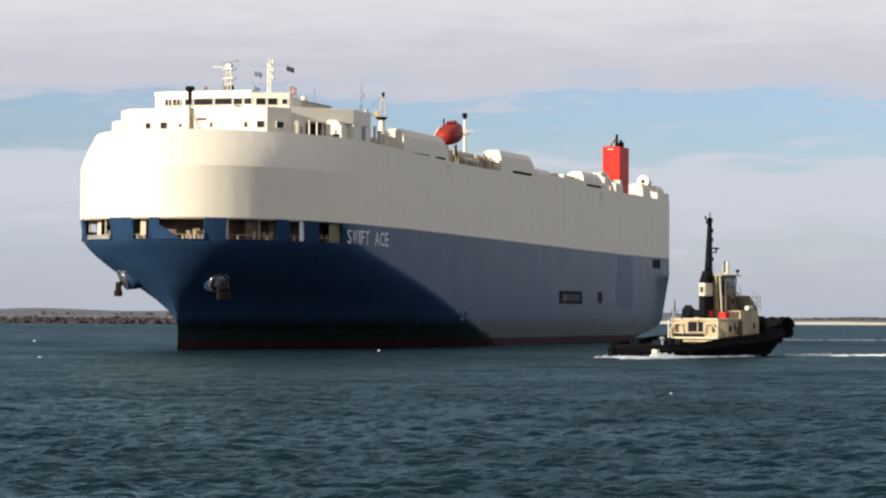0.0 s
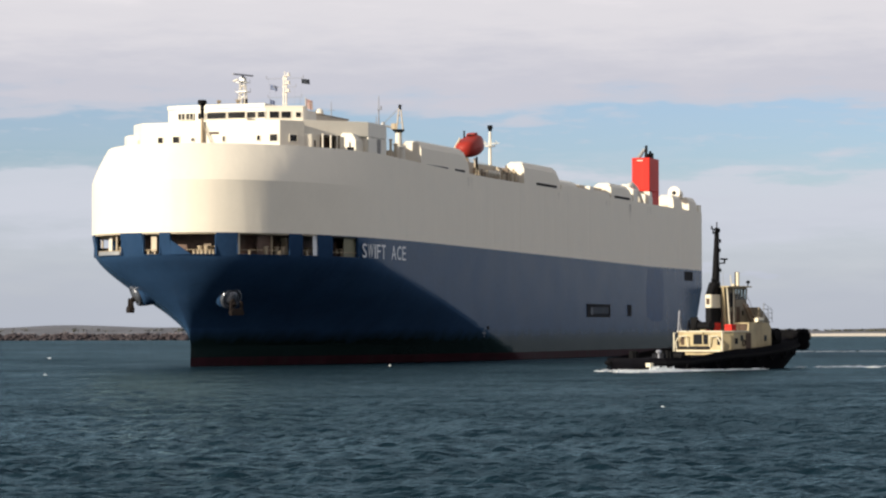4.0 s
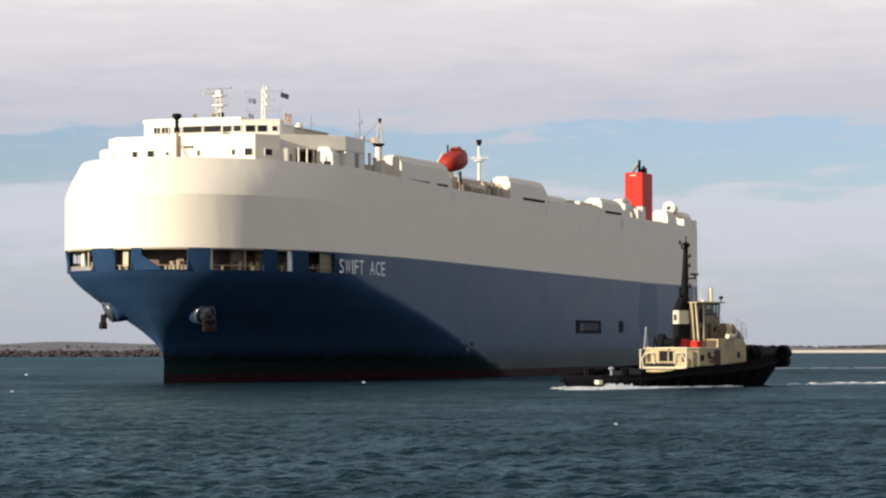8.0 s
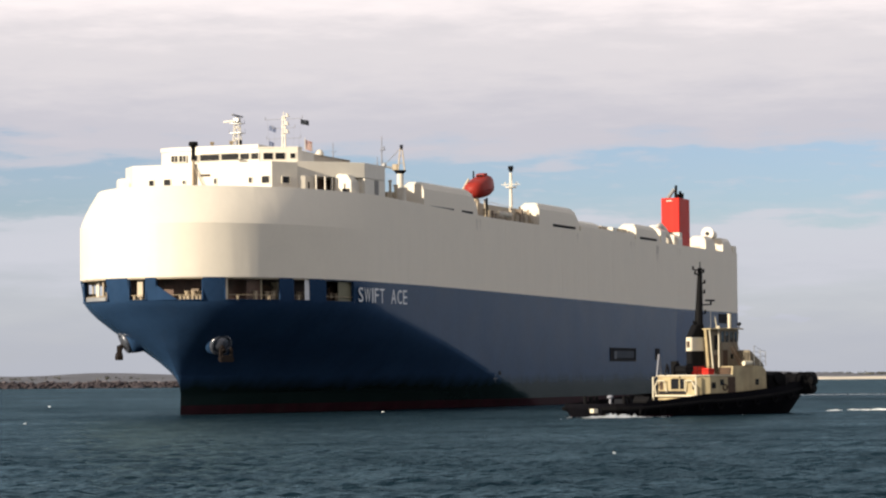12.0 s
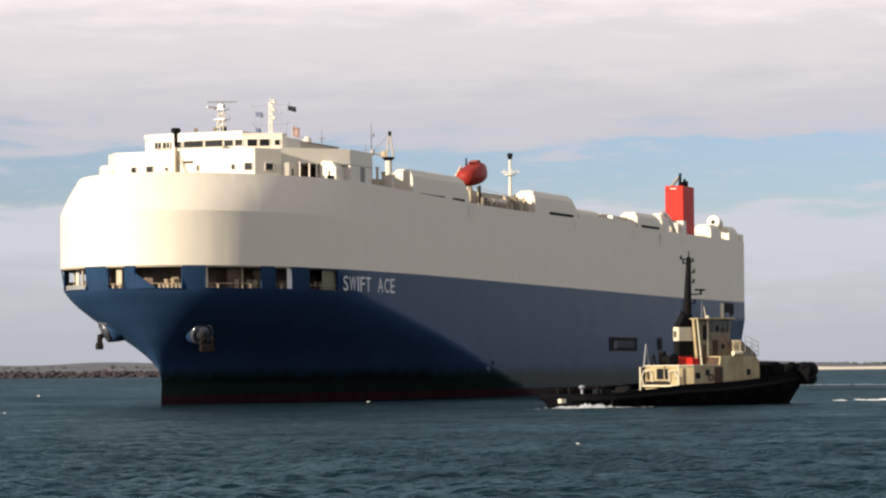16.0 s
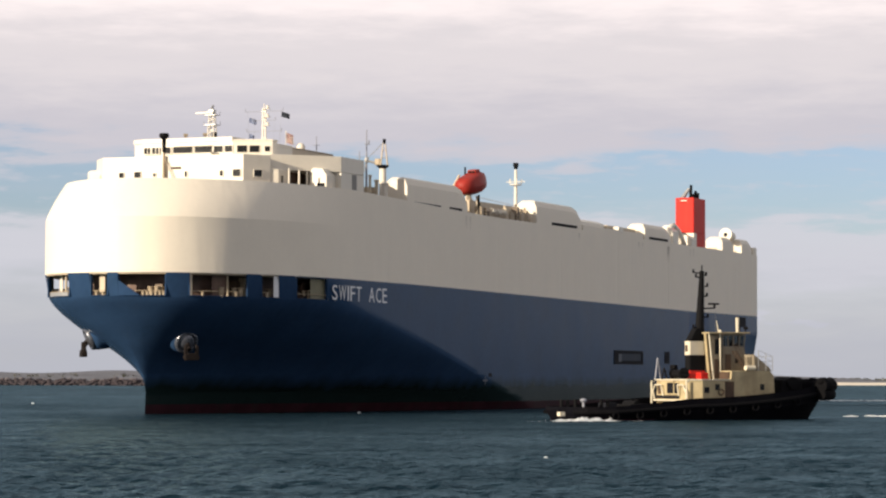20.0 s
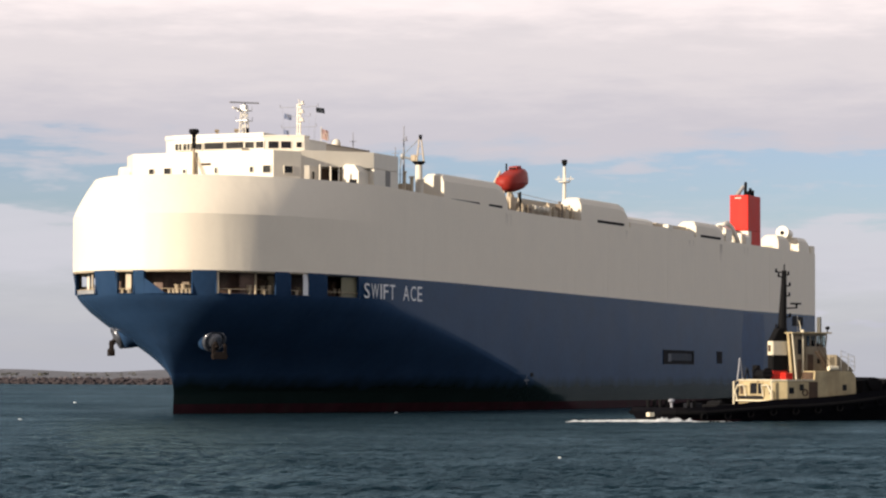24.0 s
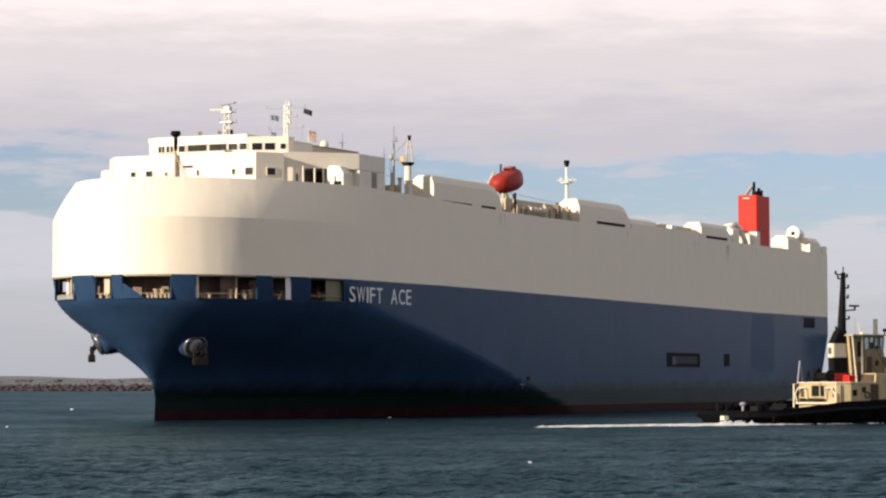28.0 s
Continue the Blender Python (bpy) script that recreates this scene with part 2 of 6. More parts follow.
def water_material():
    """Wind-ruffled sea: dark body colour, and a sky sheen that follows the ripples."""
    m = bpy.data.materials.new("sea_water")
    m.use_nodes = True
    t = m.node_tree
    t.nodes.remove(t.nodes["Principled BSDF"])
    tc = t.nodes.new("ShaderNodeTexCoord")
    mp = t.nodes.new("ShaderNodeMapping")
    mp.inputs["Rotation"].default_value = (0, 0, radians(-8))
    mp.inputs["Scale"].default_value = (0.85, 1.0, 1.0)
    t.links.new(tc.outputs["Object"], mp.inputs[0])

    def noise_at(scale, detail, rough=0.55):
        n = t.nodes.new("ShaderNodeTexNoise")
        n.inputs["Scale"].default_value, n.inputs["Detail"].default_value, n.inputs["Roughness"].default_value = scale, detail, rough
        t.links.new(mp.outputs[0], n.inputs["Vector"])
        return n.outputs["Fac"]

    chop, ripple, patch = noise_at(0.6, 4, 0.55), noise_at(3.0, 2), noise_at(0.02, 4)
    col = t.nodes.new("ShaderNodeMix")
    col.data_type = "RGBA"
    t.links.new(patch, col.inputs[0])
    col.inputs[6].default_value = (0.0025, 0.009, 0.015, 1)
    col.inputs[7].default_value = (0.005, 0.016, 0.024, 1)
    b1 = t.nodes.new("ShaderNodeBump")
    b1.inputs["Strength"].default_value, b1.inputs["Distance"].default_value = 1.0, 0.62
    t.links.new(chop, b1.inputs["Height"])
    b2 = t.nodes.new("ShaderNodeBump")
    b2.inputs["Strength"].default_value, b2.inputs["Distance"].default_value = 1.0, 0.05
    t.links.new(ripple, b2.inputs["Height"])
    t.links.new(b1.outputs[0], b2.inputs["Normal"])
    dif = t.nodes.new("ShaderNodeBsdfDiffuse")
    t.links.new(col.outputs[2], dif.inputs["Color"])
    t.links.new(b2.outputs[0], dif.inputs["Normal"])
    glo = t.nodes.new("ShaderNodeBsdfGlossy")
    glo.inputs["Roughness"].default_value = 0.24
    glo.inputs["Color"].default_value = (0.55, 0.83, 0.97, 1)
    t.links.new(b2.outputs[0], glo.inputs["Normal"])
    fr = t.nodes.new("ShaderNodeFresnel")
    fr.inputs["IOR"].default_value = 1.33
    t.links.new(b2.outputs[0], fr.inputs["Normal"])
    sc = t.nodes.new("ShaderNodeMath")
    sc.operation, sc.inputs[1].default_value = "MULTIPLY", 0.29
    gust = noise_at(0.12, 5, 0.7)
    gr = t.nodes.new("ShaderNodeMapRange")
    gr.inputs[1].default_value, gr.inputs[2].default_value, gr.inputs[3].default_value, gr.inputs[4].default_value = 0.38, 0.62, 0.5, 1.6
    wide = noise_at(0.014, 3, 0.6)
    gsum = t.nodes.new("ShaderNodeMath")
    gsum.operation, gsum.inputs[2].default_value = "MULTIPLY_ADD", 0.0
    gsum.inputs[1].default_value = 0.6
    t.links.new(gust, gsum.inputs[0])
    gw = t.nodes.new("ShaderNodeMath")
    gw.operation, gw.inputs[1].default_value = "MULTIPLY", 0.4
    t.links.new(wide, gw.inputs[0])
    t.links.new(gw.outputs[0], gsum.inputs[2])
    t.links.new(gsum.outputs[0], gr.inputs[0])
    gm = t.nodes.new("ShaderNodeMath")
    gm.operation = "MULTIPLY"
    t.links.new(fr.outputs[0], gm.inputs[0])
    t.links.new(gr.outputs[0], gm.inputs[1])
    t.links.new(gm.outputs[0], sc.inputs[0])
    mx = t.nodes.new("ShaderNodeMixShader")
    t.links.new(sc.outputs[0], mx.inputs[0])
    t.links.new(dif.outputs[0], mx.inputs[1])
    t.links.new(glo.outputs[0], mx.inputs[2])
    t.links.new(mx.outputs[0], t.nodes["Material Output"].inputs["Surface"])
    return m


def pane_material():
    """Clear tinted window glass."""
    m = bpy.data.materials.new("bridge_glass")
    m.use_nodes = True
    p = m.node_tree.nodes["Principled BSDF"]
    p.inputs["Base Color"].default_value = (0.55, 0.62, 0.62, 1)
    p.inputs["Roughness"].default_value = 0.02
    p.inputs["IOR"].default_value = 1.2
    p.inputs["Transmission Weight"].default_value = 1.0
    return m


PANE = pane_material()
WATER = water_material()

# ---- mesh helpers ----


def part(name, bm, material, parent=None, label="", smooth=False):
    me = bpy.data.meshes.new(name)
    bmesh.ops.recalc_face_normals(bm, faces=bm.faces[:])
    bm.to_mesh(me)
    bm.free()
    me.materials.append(material)
    if smooth:
        me.polygons.foreach_set("use_smooth", [True] * len(me.polygons))
    ob = new(name, me)
    if parent is not None:
        ob.parent = parent
    if label:
        ob["label"] = label
    return ob


def box(bm, x0, x1, y0, y1, z0, z1, bevel=0.0):
    r = bmesh.ops.create_cube(bm, size=1.0)
    vs = r["verts"]
    for v in vs:
        v.co = Vector(((x0 + x1) / 2 + v.co.x * (x1 - x0), (y0 + y1) / 2 + v.co.y * (y1 - y0), (z0 + z1) / 2 + v.co.z * (z1 - z0)))
    if bevel:
        es = {e for v in vs for e in v.link_edges}
        bmesh.ops.bevel(bm, geom=list(es), offset=bevel, segments=2, profile=0.6, affect="EDGES")
    return bm


def rod(bm, a, b, r0, r1=None, n=8):
    a, b = Vector(a), Vector(b)
    r1 = r0 if r1 is None else r1
    d = b - a
    m = Matrix.Translation((a + b) / 2) @ d.to_track_quat("Z", "Y").to_matrix().to_4x4()
    bmesh.ops.create_cone(bm, cap_ends=True, segments=n, radius1=r0, radius2=max(r1, 0.001), depth=d.length, matrix=m)
    return bm


def ball(bm, c, rx, ry=None, rz=None, seg=12, rings=8):
    ry, rz = rx if ry is None else ry, rx if rz is None else rz
    bmesh.ops.create_uvsphere(bm, u_segments=seg, v_segments=rings, radius=1.0, matrix=Matrix.Translation(c) @ Matrix.Diagonal((rx, ry, rz, 1)))
    return bm


def prism(bm, outline, axis, lo, hi, bevel=0.0):
    """Extrude a 2D outline along an axis. axis 'x': outline is (y, z); 'y': (x, z); 'z': (x, y)."""
    def at(u, v, w):
        return {"x": (w, u, v), "y": (u, w, v), "z": (u, v, w)}[axis]
    lower = [bm.verts.new(at(u, v, lo)) for u, v in outline]
    upper = [bm.verts.new(at(u, v, hi)) for u, v in outline]
    fs = [bm.faces.new(lower[::-1]), bm.faces.new(upper)]
    k = len(outline)
    for i in range(k):
        fs.append(bm.faces.new((lower[i], lower[(i + 1) % k], upper[(i + 1) % k], upper[i])))
    if bevel:
        bmesh.ops.bevel(bm, geom=list({e for f in fs for e in f.edges}), offset=bevel, segments=2, profile=0.6, affect="EDGES")
    return bm


def B():
    return bmesh.new()


def lerp_table(table, x):
    if x <= table[0][0]:
        return table[0][1]
    for (a, va), (b, vb) in zip(table, table[1:]):
        if x <= b:
            return va + (vb - va) * (x - a) / (b - a)
    return table[-1][1]


def tube(bm, pts, r, n=10, closed=False):
    """One continuous round bar along a line of points."""
    pts = [Vector(p) for p in pts]
    k = len(pts)
    rings = []
    for i, p in enumerate(pts):
        a = pts[(i - 1) % k] if closed or i > 0 else p
        b = pts[(i + 1) % k] if closed or i < k - 1 else p
        d = (b - a).normalized()
        side = d.cross(Vector((0, 0, 1)))
        side = side.normalized() if side.length > 1e-4 else Vector((1, 0, 0))
        up = side.cross(d)
        rings.append([bm.verts.new(p + r * (math.cos(2 * math.pi * j / n) * side + math.sin(2 * math.pi * j / n) * up)) for j in range(n)])
    for i in range(k if closed else k - 1):
        a, b = rings[i], rings[(i + 1) % k]
        for j in range(n):
            bm.faces.new((a[j], a[(j + 1) % n], b[(j + 1) % n], b[j]))
    if not closed:
        bm.faces.new(rings[0][::-1])
        bm.faces.new(rings[-1])
    return bm


def hoop(bm, c, big, small, n=18, m=8):
    """A tyre lying in the x-z plane."""
    rings = []
    for i in range(n):
        a = 2 * math.pi * i / n
        rings.append([bm.verts.new((c[0] + (big + small * math.cos(t)) * math.cos(a), c[1] + small * math.sin(t), c[2] + (big + small * math.cos(t)) * math.sin(a))) for t in (2 * math.pi * j / m for j in range(m))])
    for i in range(n):
        p, q = rings[i], rings[(i + 1) % n]
        for j in range(m):
            bm.faces.new((p[j], p[(j + 1) % m], q[(j + 1) % m], q[j]))
    return bm

# ---- sea and shores ----


def sea():
    """One wind-ruffled sheet to the horizon: fine rows where the camera looks, coarse behind it."""
    rng = random.Random(4)
    waves = []
    for k in range(40):
        wl = 0.75 * 1.032 ** k
        th = radians(rng.gauss(242, 42))
        waves.append((2 * math.pi / wl * math.cos(th), 2 * math.pi / wl * math.sin(th), rng.uniform(0, 6.28), 0.0088 * wl ** 0.8))
    angs = [radians(a) for a in (-180, -150, -120, -90, -60, -40, -28, -20)]
    angs += [radians(-16.5 + 33.0 * i / 420) for i in range(421)]
    angs += [radians(a) for a in (20, 28, 40, 60, 90, 120, 150)]
    radii = [0.8, 6.0, 25.0, 45.0]
    r = 56.0
    while r < 1300:
        radii.append(r)
        r *= 1.0030 + 0.0032 * min(1, max(0, (r - 300) / 300))
    radii += [1400, 1600, 2000, 2600, 3400, 4300, 4920]
    A, R = np.meshgrid(np.array(angs), np.array(radii))
    X, Y = R * np.sin(A), R * np.cos(A)
    Z = np.zeros_like(X)
    amp = np.clip((R - 45) / 20, 0, 1) * np.clip((1300 - R) / 700, 0.0, 1) * (np.abs(A) < radians(17))
    step = np.maximum(R * (0.0030 + 0.0032 * np.clip((R - 300) / 300, 0, 1)), R * radians(33.0 / 420))
    for kx, ky, ph, am in waves:
        wl = 2 * math.pi / math.hypot(kx, ky)
        fade = np.clip((wl / step - 1.6) / 3.0, 0, 1)
        s = np.sin(kx * X + ky * Y + ph)
        Z += fade * am * (s + 0.5 * s * s)
    Z = Z * amp
    nr, na = X.shape
    verts = np.stack([X, Y, Z], -1).reshape(-1, 3)
    i, j = np.meshgrid(np.arange(nr - 1), np.arange(na), indexing="ij")
    j2 = (j + 1) % na
    faces = np.stack([i * na + j, i * na + j2, (i + 1) * na + j2, (i + 1) * na + j], -1).reshape(-1, 4)
    me = bpy.data.meshes.new("water")
    me.from_pydata(verts.tolist(), [], [*faces.tolist(), list(range(na))[::-1]])
    me.polygons.foreach_set("use_smooth", [True] * len(me.polygons))
    me.materials.append(WATER)
    me.update()
    return tagged(new("water", me), "dark blue-green choppy harbour water under a cloudy sky", "water", kind="structure")


WATER_OB = sea()


def rubble(name, x0, x1, y_at, count, z_top, half, seed, material):
    """A long mound of irregular stones in one mesh."""
    rng = random.Random(seed)
    base = bmesh.new()
    bmesh.ops.create_icosphere(base, subdivisions=1, radius=1.0)
    bv = [v.co.copy() for v in base.verts]
    bf = [[v.index for v in f.verts] for f in base.faces]
    base.free()
    V, F = [], []
    for _ in range(count):
        x = rng.uniform(x0, x1)
        u = rng.uniform(-1, 1)
        y = y_at(x) + u * half
        top = z_top * (1 - abs(u) ** 1.6) + rng.uniform(-0.3, 0.35)
        s = rng.uniform(0.4, 1.0) ** 2 * 1.15 + 0.15
        turn = Euler((rng.uniform(-0.5, 0.5), rng.uniform(-0.4, 0.4), rng.uniform(0, 6))).to_matrix()
        dims = Vector((s * rng.uniform(1.0, 2.4), s * rng.uniform(0.7, 1.3), s * rng.uniform(0.5, 1.0)))
        o = len(V)
        for v in bv:
            w = v * rng.uniform(0.78, 1.12)
            q = turn @ Vector((w.x * dims.x, w.y * dims.y, w.z * dims.z))
            V.append((x + q.x, y + q.y, top + q.z))
        F.extend([[o + k for k in f] for f in bf])
    me = bpy.data.meshes.new(name)
    me.from_pydata(V, [], F)
    me.polygons.foreach_set("use_smooth", [True] * len(me.polygons))
    me.materials.append(material)
    return new(name, me)


def breakwater():
    root = tagged(new("breakwater"), "low brown rubble-stone breakwater at the harbour edge", "breakwater", kind="structure")

    def line(x):
        return 1140 - 0.08 * (x + 200)
    bm = B()
    n = 120
    rng = random.Random(2)
    rows = []
    for i in range(n + 1):
        x = -420 + 370 * i / n
        rows.append([bm.verts.new((x, line(x) + u * 10, z)) for u, z in ((-1.1, -1.0), (-0.55, 0.9 + rng.uniform(-.2, .2)), (-0.2, 1.7), (0.3, 1.9 + rng.uniform(-.2, .2)), (1.2, -1.0))])
    for a, b in zip(rows, rows[1:]):
        for k in range(4):
            bm.faces.new((a[k], a[k + 1], b[k + 1], b[k]))
    part("mound", bm, ROCK, root)
    p = rubble("pale_crest_stones", -420, -50, lambda x: line(x) + 3, 1300, 2.1, 5.5, 15, PALE_ROCK)
    p.parent = root
    p["kind"] = "stuff"
    r = rubble("stone_armour", -420, -50, line, 4200, 1.7, 9.5, 5, ROCK)
    r.parent = root
    r["kind"] = "stuff"
    return root


breakwater()


def ridge(name, x0, x1, y, depth, height, seed, material, base=0.0, wave=60.0, mean=0.62, swing=0.75):
    """Low dune land: an uneven sheet with thickness down to the water."""
    noise_seed = seed * 17.3
    bm = B()
    n = 150
    rows = []
    for i in range(n + 1):
        x = x0 + (x1 - x0) * i / n
        edge = min(1.0, (i + 1) / 8, (n - i + 1) / 8)
        row = []
        for u, w in ((0, 0.0), (0.06, 0.35), (0.25, 0.8), (0.5, 1.0), (0.8, 0.8), (1.0, 0.0)):
            hgt = height * w * (mean + swing * noise.noise((x / wave, noise_seed, u * 2)) + 0.22 * noise.noise((x / (wave * 0.2), noise_seed, u * 5)))
            row.append(bm.verts.new((x, y + depth * u, base + max(hgt, 0.0) * edge - (1.0 if w == 0 else 0))))
        rows.append(row)
    for a, b in zip(rows, rows[1:]):
        for k in range(5):
            bm.faces.new((a[k], a[k + 1], b[k + 1], b[k]))
    return part(name, bm, material, None, smooth=True)


def clumps(name, x0, x1, y0, y1, count, z0, size, seed, material):
    rng = random.Random(seed)
    V, F = [], []
    for _ in range(count):
        x, y = rng.uniform(x0, x1), rng.uniform(y0, y1)
        s = size * rng.uniform(0.5, 1.4)
        for _k in range(9):
            a, e = rng.uniform(0, 6.28), rng.uniform(0.1, 1.0)
            c = Vector((x + math.cos(a) * s * rng.uniform(0, 1.3), y + math.sin(a) * s * 0.6, z0 + s * 0.45 * e))
            o = len(V)
            for _v in range(3):
                V.append((c.x + rng.uniform(-.7, .7) * s, c.y + rng.uniform(-.7, .7) * s, c.z + rng.uniform(-.4, .5) * s))
            F.append((o, o + 1, o + 2))
    me = bpy.data.meshes.new(name)
    me.from_pydata(V, [], F)
    me.materials.append(material)
    return new(name, me)


tagged(ridge("dune_land", -640, 0, 1235, 180, 7.0, 3, DUNE, wave=220, mean=0.80, swing=0.10), "low grey dune land behind the breakwater", "land", kind="structure")
tagged(ridge("beach", 40, 760, 1500, 110, 1.9, 8, SAND, wave=200), "long pale sand beach across the water", "beach", kind="structure")
tagged(ridge("dune_ridge", 20, 800, 1570, 160, 5.6, 12, DUNE, base=0.6, wave=110), "low grey-brown dunes behind the sand beach", "land", kind="structure")
tagged(clumps("dune_bushes", 60, 760, 1600, 1660, 700, 2.6, 1.5, 6, SCRUB), "dark low scrub scattered over the beach dunes", "bushes", kind="stuff")
tagged(clumps("ridge_bushes", -600, -20, 1250, 1300, 260, 3.4, 1.4, 7, SCRUB), "dark low scrub on the land behind the breakwater", "bushes", kind="stuff")

# ---- the car carrier: x to port, y aft from the stem at the water, z up ----
BEAM, STERN_Y = 16.1, 187.0
SHIP = tagged(new("car_carrier"), "large car carrier ship with cream upper and blue lower hull", "ship")
STEM = [(-3, 0.6), (0, 0.0), (2.4, 0.17), (4.2, -0.34), (5.2, -1.25), (6.2, -2.15), (7.4, -3.4), (8.6, -4.55), (9.8, -5.85), (11.0, -7.05), (12.0, -8.2), (12.4, -8.62), (12.8, -8.9)]
FLARE = [(-3, 88), (0, 79), (1.2, 74), (2.6, 67), (4.5, 58.5), (6.4, 50), (8.1, 42), (9.9, 33), (11.3, 25.5), (12.2, 22), (12.8, 21)]
FULLNESS = [(-3, 0.95), (0, 0.95), (2.4, 1.01), (4.2, 1.30), (5.2, 1.49), (6.2, 1.70), (7.4, 1.98), (8.6, 2.33), (9.8, 2.60), (11.0, 2.68), (12.0, 2.45), (12.8, 2.18)]
NOSE = [(-3, 1.33), (0, 1.33), (2.4, 1.26), (4.2, 1.18), (5.2, 1.13), (6.2, 1.13), (7.4, 1.19), (8.6, 1.30), (9.8, 1.42), (11.0, 1.62), (12.0, 1.9), (12.8, 2.2)]
OPENINGS = [(-74.0, -52.0), (-37.5, -15.6), (-5.3, 0.5), (3.8, 20.6), (28.7, 48.2), (53.3, 59.6), (65.9, 78.1)]   # degrees round the bow, port positive


def blue_top(y):
    return 15.3 - 0.75 * min(1, max(0, (y - 40) / 110))


def counter(y):
    return -3.0 + (6.3 * min(1, max(0, (y - 135) / 52)) ** 0.8 if y > 135 else 0)


def bow_point(deg, z):
    """Half-breadth and station of the shell at an angle round the bow (0 ahead, 90 on the flat side)."""
    c, s = math.cos(radians(deg)), math.sin(radians(deg))
    if z >= 21.3:
        f = (z - 21.3) / 4.1
        front, end, m, n = -9.2 + 2.6 * f ** 1.2, 21.0 + 3.0 * f, 2.3, 2.3 - 0.42 * f ** 1.3
    elif z >= 12.8:
        f = min(1, (z - 12.8) / 2.5)
        front, end, m, n = -8.9 - 0.3 * f, 21.0, 2.2 + 0.1 * f, 2.18 + 0.12 * f
    else:
        front, end, m, n = lerp_table(STEM, z), lerp_table(FLARE, z), lerp_table(NOSE, z), lerp_table(FULLNESS, z)
    c, s = max(c, 0.0), max(s, 0.0)
    return BEAM * s ** (2 / n), end - (end - front) * c ** (2 / m)


EDGES = sorted({abs(a) for pair in OPENINGS for a in pair} | {0.0})
DEGS = sorted(set(EDGES) | {float(a) for a in range(0, 91, 3) if all(abs(a - e) > 0.9 for e in EDGES)} | {0.0, 90.0})
AFT = [0.022, 0.05, 0.1, 0.17, 0.24, 0.32, 0.4, 0.5, 0.6, 0.7, 0.78, 0.84, 0.9, 0.95, 1.0]


def shell_row(level):
    """Points from the stern round the bow to the other stern, at a height given by level(y)."""
    half = []
    for d in DEGS:
        b, y = bow_point(d, level(5.0))
        half.append((b, y))
    y0 = half[-1][1]
    for f in AFT:
        y = y0 + (STERN_Y - y0) * f
        b = BEAM - 1.5 * max(0, (y - 172) / 15) ** 2 * min(1, max(0, (11.5 - level(y)) / 9))
        half.append((b, y))
    pts = []
    for b, y in half:
        z = level(y)
        low = counter(y)
        pts.append((b, y, max(z, low)))
    return [(-b, y, z) for b, y, z in pts[:0:-1]] + pts


def shell(name, levels, material, skip=None, label=""):
    bm = B()
    rows = [[bm.verts.new(p) for p in shell_row(lv)] for lv in levels]
    n = len(rows[0])
    mid = n // 2
    for r, (a, b) in enumerate(zip(rows, rows[1:])):
        for k in range(n - 1):
            if skip and skip(r, k - mid):
                continue
            q = [a[k], a[k + 1], b[k + 1], b[k]]
            if len({tuple(round(c, 4) for c in v.co) for v in q}) < 3:
                continue
            bm.faces.new(q)
        bm.faces.new((a[n - 1], a[0], b[0], b[n - 1]))   # transom
    bmesh.ops.remove_doubles(bm, verts=bm.verts[:], dist=0.003)
    ob = part(name, bm, material, SHIP, label, smooth=True)
    mod = ob.modifiers.new("split", "EDGE_SPLIT")
    mod.split_angle = radians(24)
    return ob


def at(z):
    return lambda y: z


def in_opening(r, k):
    """Column k of the band: between DEGS[k] and the next, or mirrored."""
    i = k if k >= 0 else -k - 1
    if i >= len(DEGS) - 1:
        return False
    a = math.copysign((DEGS[i] + DEGS[i + 1]) / 2, k + 0.5)
    return any(lo < a < hi for lo, hi in OPENINGS)


shell("boot_topping", [at(z) for z in (-3, -1.5, 0, 0.6, 1.05)], BOOT_RED, label="worn dark red boot topping along the waterline")
shell("lower_belt", [at(z) for z in (1.05, 1.5, 2.0)], BELT, label="dark green-black belt above the waterline")
shell("weathered_band", [at(z) for z in (2.0, 2.4, 2.9, 3.4, 3.9, 4.5)], BAND_BLUE, label="band where blue fades into dark green")
LOW_ROWS = [4.5 + 0.5 * k for k in range(17)]
shell("blue_hull", [at(z) for z in LOW_ROWS + [12.8]] + [blue_top], HULL_BLUE, lambda r, k: r == len(LOW_ROWS) and in_opening(r, k), "blue painted lower hull pierced by mooring openings")
shell("cream_hull", [blue_top, at(17), at(19), at(21.3)], CREAM, label="cream painted upper hull")
shell("forecastle_shell", [at(21.3), at(21.9), at(22.6), at(23.4), at(24.2), lambda y: 24.85 + 0.75 * min(1, max(0, (60 - y) / 40))], CREAM, label="cream hull top raked back at the bow")


def ring_cap(name, z, material, inset=0.5, up=0.1, y_end=None, label=""):
    """A deck inside the shell at one height."""
    bm = B()
    pts = []
    for x, y, _ in shell_row(at(z)):
        if y_end is not None and y > y_end:
            continue
        f = max(0.0, 1 - inset / math.hypot(x, y - 22)) if y < 22 else 1
        pts.append((x * f if y < 22 else math.copysign(abs(x) - inset, x), 22 + (y - 22) * f if y < 22 else min(y, STERN_Y - inset)))
    lo = [bm.verts.new((x, y, z - up)) for x, y in pts]
    hi = [bm.verts.new((x, y, z)) for x, y in pts]
    bm.faces.new(hi)
    bm.faces.new(lo[::-1])
    k = len(pts)
    for i in range(k):
        bm.faces.new((lo[i], lo[(i + 1) % k], hi[(i + 1) % k], hi[i]))
    return part(name, bm, material, SHIP, label)


